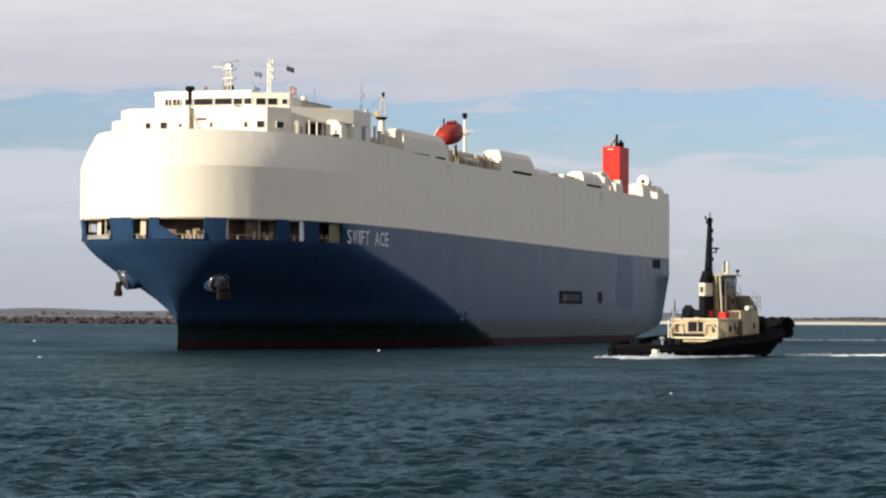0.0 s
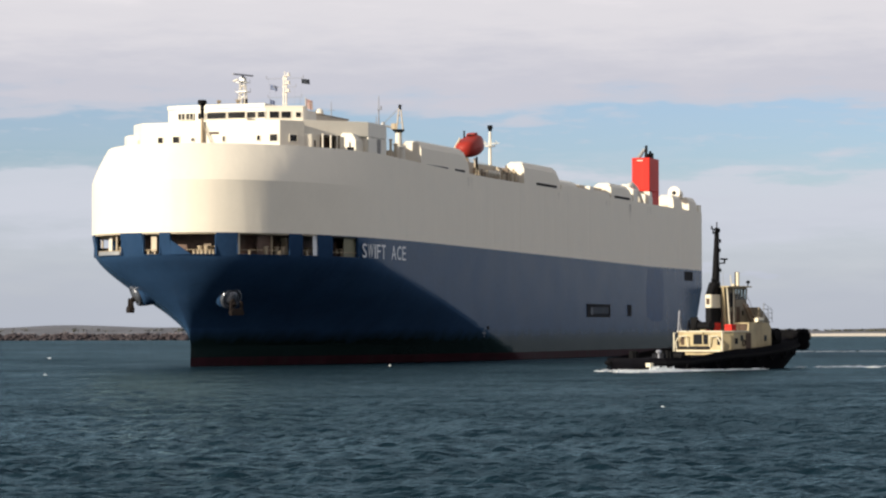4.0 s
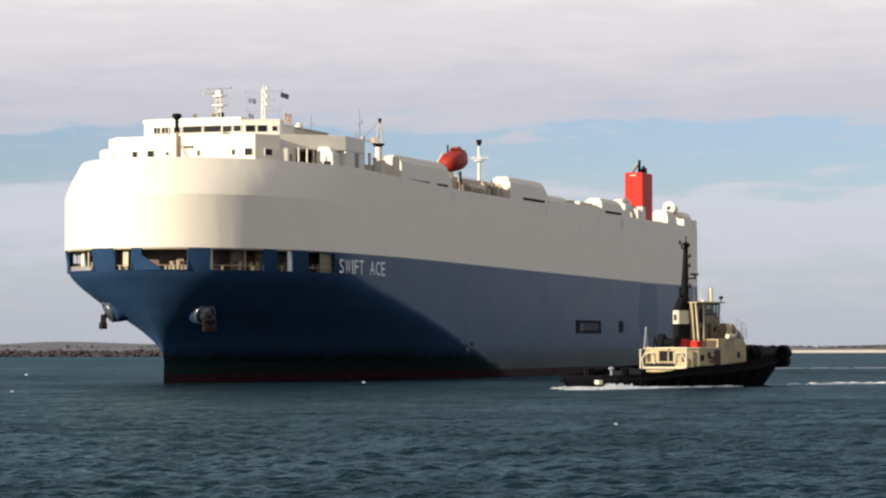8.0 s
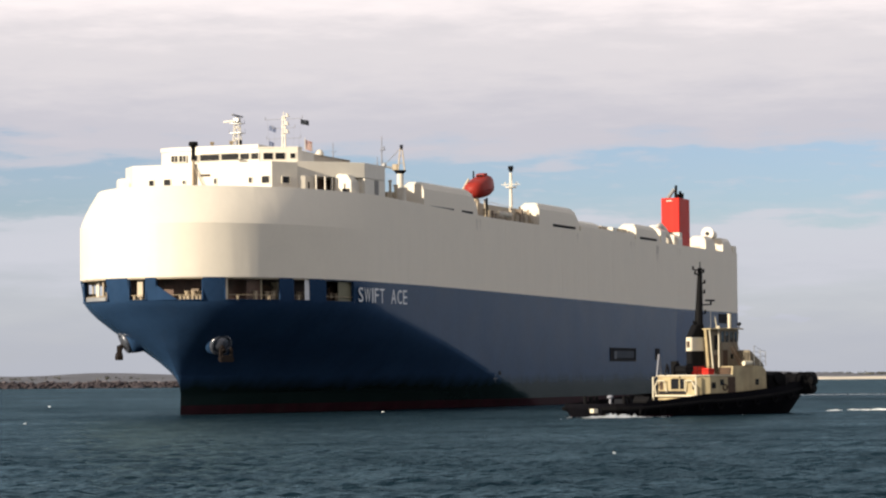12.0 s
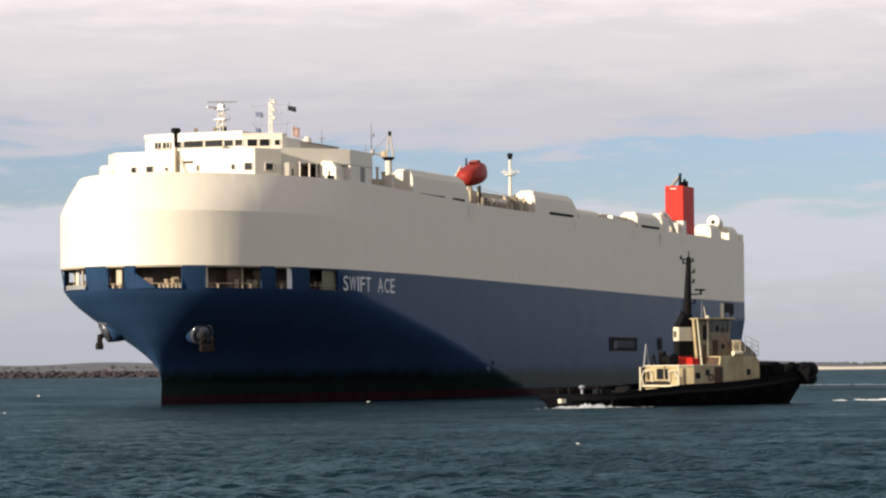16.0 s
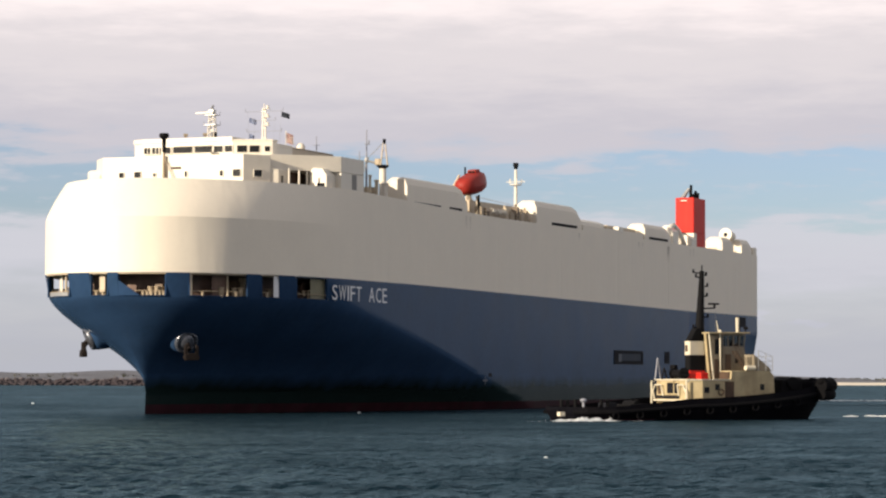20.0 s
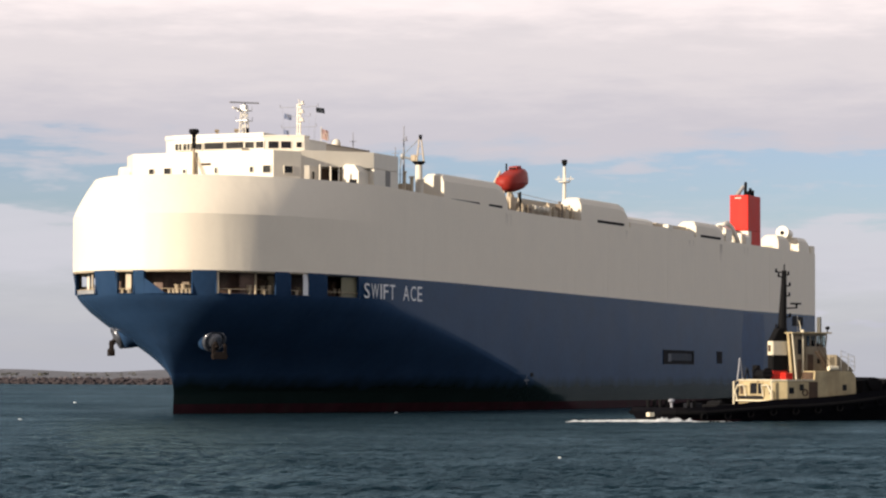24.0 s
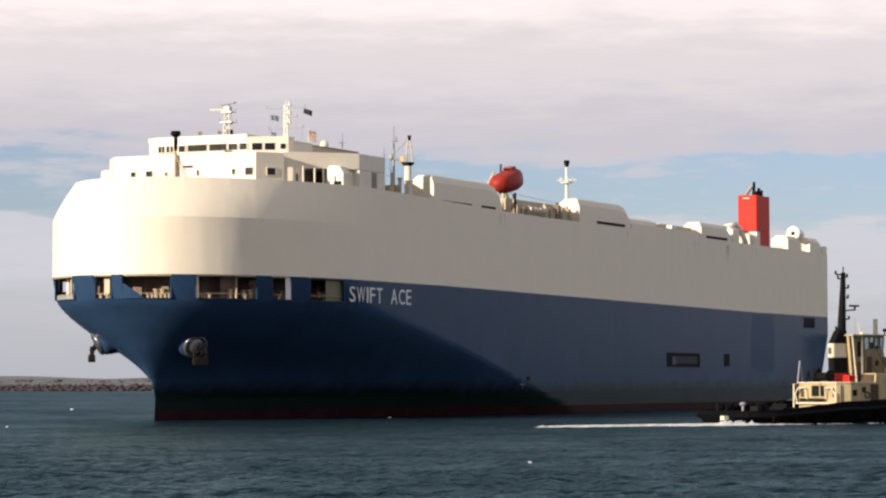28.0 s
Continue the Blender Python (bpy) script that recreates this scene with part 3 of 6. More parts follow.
ring_cap("weather_deck", 24.75, DECK, 0.12, 0.15, label="brown weather deck")
ring_cap("mooring_deck", 12.75, DECK, 0.7, 0.15, y_end=21, label="dark mooring deck behind the bow openings")
ring_cap("mooring_deckhead", 15.25, INNER, 0.12, 0.1, y_end=21, label="cream deckhead over the mooring deck")
bm = B()
box(bm, -15.9, 15.9, 18.2, 18.5, 12.8, 15.2)
part("mooring_bulkhead", bm, INNER, SHIP, "cream bulkhead of the mooring deck")

# curved inner bulkhead a few metres behind the openings, with lockers against it
bm = B()
pts = []
for k in range(-6, 27):
    d = k * 3.1
    b, y = bow_point(abs(d), 14)
    v = Vector((math.copysign(b, d), y - 22))
    v *= 1 - 3.4 / v.length
    pts.append((v.x, v.y + 22))
for (xa, ya), (xb, yb) in zip(pts, pts[1:]):
    n_ = Vector((yb - ya, xa - xb)).normalized() * 0.1
    prism(bm, [(xa, ya), (xb, yb), (xb + n_.x, yb + n_.y), (xa + n_.x, ya + n_.y)], "z", 12.75, 15.2)
bmesh.ops.remove_doubles(bm, verts=bm.verts[:], dist=0.01)
part("curved_bulkhead", bm, INNER_BROWN, SHIP, "brown and cream bulkhead behind the mooring openings")
for k, d in enumerate((-23, 16, 44, 47, 70)):
    b, y = bow_point(abs(d), 14)
    v = Vector((math.copysign(b, d), y - 22))
    v *= 1 - 2.7 / v.length
    bm = B()
    box(bm, v.x - 0.35 - 0.12 * (k % 3), v.x + 0.45, v.y + 21.7, v.y + 22.3, 12.75, 13.7 + 0.4 * (k % 4), 0.05)
    part("mooring_locker", bm, (TAN, DECK, RUST)[k % 3], SHIP)

# frames in the openings: the plating shows its thickness
for sgn in (1, -1):
    for lo, hi in OPENINGS:
        if sgn < 0:
            continue
        bm = B()
        k = max(2, int((hi - lo) / 4) + 1)
        outer, inner = [], []
        for i in range(k + 1):
            d = lo + (hi - lo) * i / k
            b, y = bow_point(abs(d), 14)
            b = math.copysign(b, d) * sgn
            v = Vector((b, y - 22))
            w = v * (1 - 0.45 / v.length)
            outer.append((v.x, v.y + 22))
            inner.append((w.x, w.y + 22))
        for z0, z1 in ((12.8, 12.86), (15.16, 15.28)):
            for i in range(k):
                q = [outer[i], outer[i + 1], inner[i + 1], inner[i]]
                prism(bm, q, "z", z0, z1)
        for o, n_ in ((outer[0], inner[0]), (outer[-1], inner[-1])):
            v = Vector((o[0] - n_[0], o[1] - n_[1])).normalized()
            s_ = Vector((-v.y, v.x)) * 0.07
            prism(bm, [(o[0] + s_.x, o[1] + s_.y), (o[0] - s_.x, o[1] - s_.y), (n_[0] - s_.x, n_[1] - s_.y), (n_[0] + s_.x, n_[1] + s_.y)], "z", 12.86, 15.16)
        part("opening_frame", bm, HULL_BLUE, SHIP)

# mooring gear seen through the openings
rng = random.Random(11)
for sgn in (1, -1):
    for deg in (19, 38, 45, 58, 72, 76, 15):
        b, y = bow_point(deg, 14)
        v = Vector((b, y - 22))
        v *= 1 - 1.5 / v.length
        x, y = v.x * sgn, v.y + 22
        bm = B()
        for dx in (-0.4, 0.4):
            rod(bm, (x + dx, y, 12.75), (x + dx, y, 13.7), 0.26, 0.26, 12)
            rod(bm, (x + dx, y, 13.7), (x + dx, y, 13.82), 0.34, 0.34, 12)
        box(bm, x - 0.8, x + 0.8, y - 0.35, y + 0.35, 12.75, 12.9)
        part("bollard", bm, TAN, SHIP, "tan mooring bollard")
for x, y in ((-5.5, -2.5), (5.5, -2.5), (-9.5, 4.0), (9.5, 4.0), (12.5, 11.5), (-12.5, 11.5)):
    bm = B()
    rod(bm, (x - 1.3, y, 13.9), (x + 1.3, y, 13.9), 0.55, 0.55, 14)
    for dx in (-1.3, -0.5, 1.3):
        rod(bm, (x + dx - 0.06, y, 13.9), (x + dx + 0.06, y, 13.9), 0.85, 0.85, 16)
    box(bm, x - 1.6, x + 1.6, y - 0.8, y + 0.8, 12.75, 13.2, 0.05)
    part("mooring_winch", bm, RUST if x > 0 else TAN, SHIP, "rusty brown mooring winch")
for sgn in (1, -1):
    for deg in (21, 41.5, 59, 75):
        b, y = bow_point(deg, 14)
        v = Vector((b, y - 22))
        v *= 1 - 0.75 / v.length
        bm = B()
        box(bm, v.x * sgn - 0.09, v.x * sgn + 0.09, v.y + 22 - 0.09, v.y + 22 + 0.09, 12.75, 15.2)
        part("stanchion", bm, TAN, SHIP)
    for lo, hi in OPENINGS:
        if (lo + hi) * sgn <= 0:
            continue
        lo, hi = min(abs(lo), abs(hi)), max(abs(lo), abs(hi))
        bm = B()
        pts = []
        for i in range(5):
            b, y = bow_point(lo + (hi - lo) * i / 4, 14)
            v = Vector((b, y - 22))
            v *= 1 - 0.3 / v.length
            pts.append((v.x * sgn, v.y + 22))
        tube(bm, [(*a, 13.35) for a in pts], 0.045, 6)
        part("opening_rail", bm, TAN, SHIP)


def in_shell(deg, depth):
    """A point of the plan, a little inside the shell, at an angle round the bow."""
    b, y = bow_point(abs(deg), 14)
    v = Vector((math.copysign(b, deg), y - 22))
    v *= 1 - depth / v.length
    return v.x, v.y + 22


def shell_panel(name, d0, d1, depth, z_a, z_b, z_c, z_d, material, thick=0.1, label=""):
    """A plate following the shell from d0 to d1; its lower and upper edges run from (z_a, z_b) to (z_c, z_d)."""
    bm = B()
    k = max(2, int(abs(d1 - d0) / 2) + 1)
    rows = []
    for i in range(k + 1):
        f = i / k
        o, n_ = in_shell(d0 + (d1 - d0) * f, depth), in_shell(d0 + (d1 - d0) * f, depth + thick)
        lo, hi = z_a + (z_c - z_a) * f, max(z_b + (z_d - z_b) * f, z_a + (z_c - z_a) * f + 0.02)
        rows.append([bm.verts.new((*q, z)) for q, z in ((o, lo), (o, hi), (n_, hi), (n_, lo))])
    for p, q in zip(rows, rows[1:]):
        for c in range(4):
            bm.faces.new((p[c], p[(c + 1) % 4], q[(c + 1) % 4], q[c]))
    bm.faces.new(rows[0][::-1])
    bm.faces.new(rows[-1])
    return part(name, bm, material, SHIP, label)


shell_panel("chock_plate", 3.85, 11.5, 0.02, 12.81, 14.5, 12.81, 12.85, HULL_BLUE, label="sloping blue plate below a mooring opening")
shell_panel("jamb_plate", 28.75, 29.6, 0.03, 12.86, 15.15, 12.86, 15.15, INNER, label="pale edge plate of a mooring opening")
shell_panel("jamb_plate", 57.6, 59.5, 0.06, 12.86, 15.15, 12.86, 15.15, LETTER, label="white edge plate of a mooring opening")
shell_panel("screen_plate", 72.0, 78.0, 0.5, 12.8, 15.1, 12.8, 15.1, OLIVE, label="olive screen behind a mooring opening")
shell_panel("screen_plate", 36.0, 41.0, 1.2, 12.8, 15.1, 12.8, 15.1, INNER_BROWN, label="brown screen behind a mooring opening")
shell_panel("screen_plate", -3.4, -1.4, 0.9, 12.8, 15.1, 12.8, 15.1, INNER, label="sunlit buff screen behind a mooring opening")
shell_panel("screen_plate", -30.5, -27.0, 1.2, 12.8, 15.1, 12.8, 15.1, WHITE, label="white post inside a mooring opening")
shell_panel("sill_plate", -36.5, -17.5, 0.25, 12.86, 13.35, 12.86, 13.25, STEEL, label="grey sill of a mooring opening")
for d in (12.4, 13.9, 15.4, 16.9, 18.4, 19.7, -3.6, -1.2, 55.4, 33.0, 44.5):
    x, y = in_shell(d, 0.4)
    bm = B()
    rod(bm, (x, y, 12.75), (x, y, 13.18), 0.17, 0.15, 12)
    rod(bm, (x, y, 13.18), (x, y, 13.26), 0.22, 0.2, 12)
    part("fairlead_roller", bm, TAN, SHIP, "tan upright mooring roller")

# name on the bow side
# name on the bow side
def letter(ch, y0, width, z0, height):
    cu = bpy.data.curves.new("letter_curve", "FONT")
    cu.body, cu.extrude, cu.resolution_u = ch, 0.02, 3
    tmp = bpy.data.objects.new("letter_tmp", cu)
    me = bpy.data.meshes.new_from_object(tmp)
    bpy.data.objects.remove(tmp)
    bpy.data.curves.remove(cu)
    xs = [v.co.x for v in me.vertices]
    ys = [v.co.y for v in me.vertices]
    ax, ay, sx, sy = min(xs), min(ys), width / max(1e-3, max(xs) - min(xs)), height / (max(ys) - min(ys))
    for v in me.vertices:
        v.co = Vector((BEAM + 0.012 + v.co.z * 0.5, y0 + (v.co.x - ax) * sx, z0 + (v.co.y - ay) * sy))
    me.name = "letter"
    me.materials.append(LETTER)
    ob = new("letter", me)
    ob.parent = SHIP
    return ob


y = 14.2
for ch, w in (("S", 1.42), ("W", 1.95), ("I", 0.4), ("F", 1.28), ("T", 1.4), (" ", 1.4), ("A", 1.6), ("C", 1.5), ("E", 1.28)):
    if ch != " ":
        letter(ch, y, w, 12.84, 1.7)
    y += w + 0.40

# side port: recessed frame with a paler leaf, and a small door beside it


def port_frame(y0, y1, z0, z1, leaf_from):
    bm = B()
    w = 0.32
    for a, b, c, d in ((y0, y1, z0, z0 + w), (y0, y1, z1 - w, z1), (y0, y0 + w * 1.6, z0 + w, z1 - w), (y1 - w * 1.6, y1, z0 + w, z1 - w)):
        box(bm, BEAM - 0.05, BEAM + 0.10, a, b, c, d)
    fr = part("side_port_frame", bm, DARK, SHIP, "dark frame of a side port")
    bm = B()
    box(bm, BEAM + 0.003, BEAM + 0.02, y0 + 0.5, y1 - 0.5, z0 + w, z1 - w)
    part("recess", bm, DARK, fr)
    bm = B()
    box(bm, BEAM + 0.021, BEAM + 0.07, leaf_from, y1 - 1.0, z0 + 0.5, z1 - 0.45, 0.02)
    part("leaf", bm, PORT_LEAF, fr, "dull dark blue port leaf")
    bm = B()
    box(bm, BEAM + 0.02, BEAM + 0.08, y0 + 2.0, y0 + 3.3, z0 + 0.35, z1 - 0.5, 0.02)
    part("jamb", bm, PORT_JAMB, fr, "pale worn jamb of the port")


port_frame(112.2, 125.4, 6.1, 8.1, 115.5)
bm = B()
box(bm, BEAM - 0.02, BEAM + 0.05, 136.0, 138.4, 6.3, 8.1, 0.02)
part("pilot_door", bm, DARK, SHIP, "small dark pilot door")
bm = B()
box(bm, BEAM - 0.02, BEAM + 0.03, 174.2, 180.0, 12.6, 14.2)
part("stern_opening", bm, DARK, SHIP, "dark mooring opening near the stern")
for yy in range(30, 180, 12):     # faint weld seams of the side plating
    bm = B()
    box(bm, BEAM - 0.01, BEAM + 0.008, yy, yy + 0.06, 15.4, 24.4)
    part("plate_seam", bm, CREAM, SHIP)

# small marks and stains on the shell plating
bm = B()
box(bm, BEAM - 0.01, BEAM + 0.006, 60.6, 62.2, 3.65, 3.85)
box(bm, BEAM - 0.01, BEAM + 0.006, 61.3, 61.5, 3.2, 4.3)
part("thruster_mark", bm, PORT_JAMB, SHIP, "small worn white thruster mark")
bm = B()
box(bm, BEAM - 0.01, BEAM + 0.03, 62.6, 63.6, 4.2, 4.7, 0.01)
part("scupper", bm, DARK, SHIP, "small dark scupper")
rng = random.Random(40)
for y0, count, top, fall in ((138.2, 7, 24.3, 2.4), (150.0, 3, 24.4, 1.2), (124.0, 3, 24.3, 1.2), (97.0, 3, 24.4, 1.3), (55.0, 4, 24.5, 1.5)):
    for _ in range(count):
        bm = B()
        ys, w, ln = y0 + rng.uniform(-1.2, 1.2), rng.uniform(0.1, 0.3), fall * rng.uniform(0.5, 1.2)
        v = [bm.verts.new((BEAM + 0.005, yy, zz)) for yy, zz in ((ys, top), (ys + w, top - 0.1), (ys + w * 0.6, top - ln), (ys + w * 0.4, top - ln))]
        bm.faces.new(v)
        part("run_stain", bm, STAIN, SHIP, "grey-brown run stain down the plating")
bm = B()
prism(bm, [(148.4, 6.2), (153.0, 5.4), (158.8, 5.6), (159.6, 10.5), (158.8, 14.2), (149.0, 14.3), (148.0, 10.0)], "x", BEAM - 0.02, BEAM + 0.005)
part("repainted_patch", bm, PATCH_BLUE, SHIP, "darker repainted patch on the blue side")

# anchors hanging from bell-shaped pockets with bare steel lips
for sgn in (1, -1):
    root = new("anchor_pocket")
    root.parent = SHIP
    root.matrix_basis = pose(5.55, -0.95, 7.95) if sgn > 0 else pose(-6.2, -1.3, 8.3)
    out = Vector((0.66 * sgn, -0.52, -0.42)).normalized()
    side = out.cross(Vector((0, 0, 1))).normalized()
    up = side.cross(out)

    def on_lip(a, r, d=0.0):
        return out * d + side * (r * math.cos(a)) + up * (r * math.sin(a))
    bm = B()
    rings = []
    for d, r in ((-3.4, 2.3), (-1.8, 2.0), (-0.6, 1.62), (-0.1, 1.42), (-0.1, 0.95), (-0.9, 0.8)):
        rings.append([bm.verts.new(on_lip(2 * math.pi * k / 28, r, d)) for k in range(28)])
    for a, c in zip(rings, rings[1:]):
        for k in range(28):
            bm.faces.new((a[k], a[(k + 1) % 28], c[(k + 1) % 28], c[k]))
    bm.faces.new(rings[-1])
    part("pocket", bm, HULL_BLUE, root, "blue plated anchor pocket standing out of the bow", smooth=True)
    bm = B()
    rows = []
    for k in range(28):
        a = 2 * math.pi * k / 28
        rows.append([bm.verts.new(on_lip(a, 1.12 + 0.24 * math.cos(q), 0.0 + 0.34 * math.sin(q))) for q in (2 * math.pi * j / 10 for j in range(10))])
    for k in range(28):
        p, q = rows[k], rows[(k + 1) % 28]
        for j in range(10):
            bm.faces.new((p[j], p[(j + 1) % 10], q[(j + 1) % 10], q[j]))
    dome = [[bm.verts.new(on_lip(2 * math.pi * k / 28, r, d)) for k in range(28)] for r, d in ((1.0, 0.1), (0.8, 0.28), (0.5, 0.42), (0.2, 0.48))]
    for p, q in zip(dome, dome[1:]):
        for k in range(28):
            bm.faces.new((p[k], p[(k + 1) % 28], q[(k + 1) % 28], q[k]))
    bm.faces.new(dome[-1])
    part("lip", bm, BOLSTER, root, "worn bare steel lip and crown plate of the anchor pocket", smooth=True)
    bm = B()
    rod(bm, out * 0.1, out * 0.85 - Vector((0, 0, 0.5)), 0.26, 0.3, 10)
    part("shank", bm, ANCHOR_IRON, root, "dark rusty anchor shank")
    bm = B()
    prism(bm, [(-0.75, -1.0), (0.75, -1.0), (0.9, -0.6), (0.5, -0.2), (-0.5, -0.2), (-0.9, -0.6)], "y", -0.32, 0.32, 0.06)
    for s2 in (-1, 1):
        prism(bm, [(s2 * 0.35, -0.9), (s2 * 0.85, -0.9), (s2 * 0.8, 0.55), (s2 * 0.55, 0.7)], "y", -0.2, 0.12, 0.03)
    flat = Vector((out.x, out.y, 0)).normalized()
    m = Matrix((flat.cross(Vector((0, 0, 1))), flat, Vector((0, 0, 1)))).transposed().to_4x4()
    m.translation = out * 0.75 - Vector((0, 0, 0.7)) + (flat.cross(Vector((0, 0, 1))) * (-0.35 * sgn))
    bm.transform(m)
    part("anchor", bm, ANCHOR_IRON, root, "dark rusty stockless anchor")


# ---- superstructure ----
def house(name, outline, z0, z1, label="", material=WHITE, bevel=0.06):
    bm = B()
    prism(bm, outline, "z", z0, z1, bevel)
    return part(name, bm, material, SHIP, label)


def mirrored(half):
    return half + [(-x, y) for x, y in half[::-1]]


tier = house("lower_house", [(8.4, 7.0), (10.4, 9.8), (8.6, 10.5), (8.6, 27), (-8.6, 27), (-8.6, 12.5), (-11.7, 12.0), (-11.7, 9.7), (-9.4, 7.0)], 24.7, 29.0, "white lower deckhouse with small square windows")
wheel = house("wheelhouse", [(4.2, 12.7), (8.5, 14.3), (8.5, 15.5), (6.4, 16.0), (6.4, 24), (-8.9, 24), (-8.9, 13.6), (-7.4, 12.9)], 28.98, 31.0, "white wheelhouse with a band of dark windows")
house("wing_roof", [(4.22, 12.66), (8.56, 14.26), (8.56, 15.6), (6.4, 16.1), (6.4, 24.1), (4.22, 24.1)], 31.0, 31.2, "white roof edge over the bridge wing")
house("wheelhouse_roof", [(4.2, 12.6), (4.2, 24.1), (-9.0, 24.1), (-9.0, 13.5), (-7.4, 12.8)], 31.0, 31.5, "white overhanging wheelhouse roof")
house("aft_house", [(15.7, 17.4), (15.7, 23.8), (13.5, 24.4), (8, 24.6), (-8, 24.6), (-12.0, 24.4), (-12.0, 17.4)], 24.7, 27.45, "white aft deckhouse")
house("gallery_upper_wall", [(9.6, 11.2), (15.7, 17.4), (15.7, 23.8), (13.5, 24.4), (8.65, 24.6), (8.65, 11.0)], 27.47, 29.25, "white upper wall over the open side gallery")
house("upper_house", [(6.2, 24.15), (6.2, 35.6), (4, 40), (-5, 40), (-6.2, 35), (-6.2, 24.15)], 29.0, 31.0, "buff upper deckhouse behind the bridge", PALE_TAN)
house("roof_sheet", mirrored([(6.3, 24.5), (6.3, 35.8), (4, 40.3)]), 31.0, 31.1, "brown roof sheet", TAN, 0.0)
house("gallery_house", [(10.25, 9.95), (11.1, 10.5), (11.1, 17.38), (8.62, 17.38), (8.62, 10.55)], 24.7, 27.45, "white shaded side house of the gallery")
house("side_house", [(-10.0, 16.5), (-13.3, 16.5), (-13.3, 10.4), (-12.2, 8.7), (-10.0, 8.0)], 24.7, 27.75, "white side deckhouse", bevel=0.35)


def front_window(x, y, z, w, hgt, nx, ny, parent):
    """A framed window on a wall with the outward normal (nx, ny)."""
    n_ = Vector((nx, ny, 0)).normalized()
    t_ = Vector((-n_.y, n_.x, 0))
    m = Matrix((t_, n_, Vector((0, 0, 1)))).transposed().to_4x4()
    m.translation = Vector((x, y, z))
    bm = B()
    box(bm, -w / 2, w / 2, -0.05, 0.035, -hgt / 2, hgt / 2)
    bm.transform(m)
    g = part("window", bm, GLASS, parent)
    bm = B()
    e = 0.07
    for a, b, c, d in ((-w / 2 - e, w / 2 + e, hgt / 2, hgt / 2 + e), (-w / 2 - e, w / 2 + e, -hgt / 2 - e, -hgt / 2), (-w / 2 - e, -w / 2, -hgt / 2, hgt / 2), (w / 2, w / 2 + e, -hgt / 2, hgt / 2)):
        box(bm, a, b, -0.05, 0.07, c, d)
    bm.transform(m)
    part("window_frame", bm, WHITE, g)


# wheelhouse band
for x, w in ((-6.95, 0.42), (-6.5, 0.36), (-5.9, 0.42), (-5.42, 0.36), (-4.12, 0.85), (-2.12, 2.5), (0.52, 2.25), (2.42, 1.15), (3.72, 0.95)):
    front_window(x, 12.68, 30.13, w, 0.72, 0, -1, wheel)
for sgn in (1, -1):
    if sgn > 0:
        for f in (0.24, 0.55, 0.87):
            front_window(4.2 + 4.3 * f, 12.7 + 1.6 * f, 30.1, 0.6 if f > 0.8 else 1.15, 0.78 if f < 0.8 else 0.6, 0.35, -0.94, wheel)
    else:
        for yy in (16.5, 19, 21.5):
            front_window(-8.9, yy, 30.05, 1.3, 0.8, -1, 0, wheel)
# lower house
for x, w, hh in ((-6.95, 0.62, 0.68), (-4.9, 0.85, 0.78), (-2.75, 0.35, 0.38), (1.25, 0.3, 0.62), (5.7, 0.4, 0.6), (7.62, 0.95, 0.8)):
    front_window(x, 6.98, 26.9, w, hh, 0, -1, tier)
for sgn in (1, -1):
    front_window(9.5 * sgn, 8.5, 26.9, 1.0, 0.75, 0.81 * sgn, -0.58, tier)
front_window(11.1, 11.3, 26.4, 0.5, 0.8, 1, 0, tier)
bm = B()
box(bm, -0.55, 0.55, -0.06, 0.06, -0.52, 0.52, 0.03)
bm.transform(pose(-10.35, 8.1, 26.55, 0, 0, -49.6))
part("louvre_panel", bm, PALE_TAN, tier, "pale tan louvre panel")
for x_ in (-1.9, 0.6):
    bm = B()
    rod(bm, (x_, 12.9, 31.5), (x_, 12.9, 31.75), 0.07, n=6)
    rod(bm, (x_ - 0.2, 12.75, 31.85), (x_ + 0.2, 13.0, 31.85), 0.2, 0.16, 10)
    part("searchlight", bm, TAN, wheel, "small tan searchlight on the roof edge")
for x_ in (-2.05, 0.5):     # wipers and their eyebrow plate over the large panes
    bm = B()
    box(bm, x_ - 1.2, x_ + 1.2, 12.45, 12.68, 30.56, 30.62)
    part("eyebrow_plate", bm, WHITE, wheel)
bm = B()
rod(bm, (3.3, 6.5, 24.75), (3.3, 6.5, 25.35), 0.3, 0.3, 12)
ball(bm, (3.3, 6.5, 25.45), 0.42, 0.42, 0.32)
part("mushroom_vent", bm, TAN, SHIP, "small tan mushroom ventilator")
bm = B()
box(bm, -0.6, 0.6, 6.9, 6.99, 27.5, 27.75)
part("name_plate", bm, RUST, SHIP, "small brown plate on the house front")
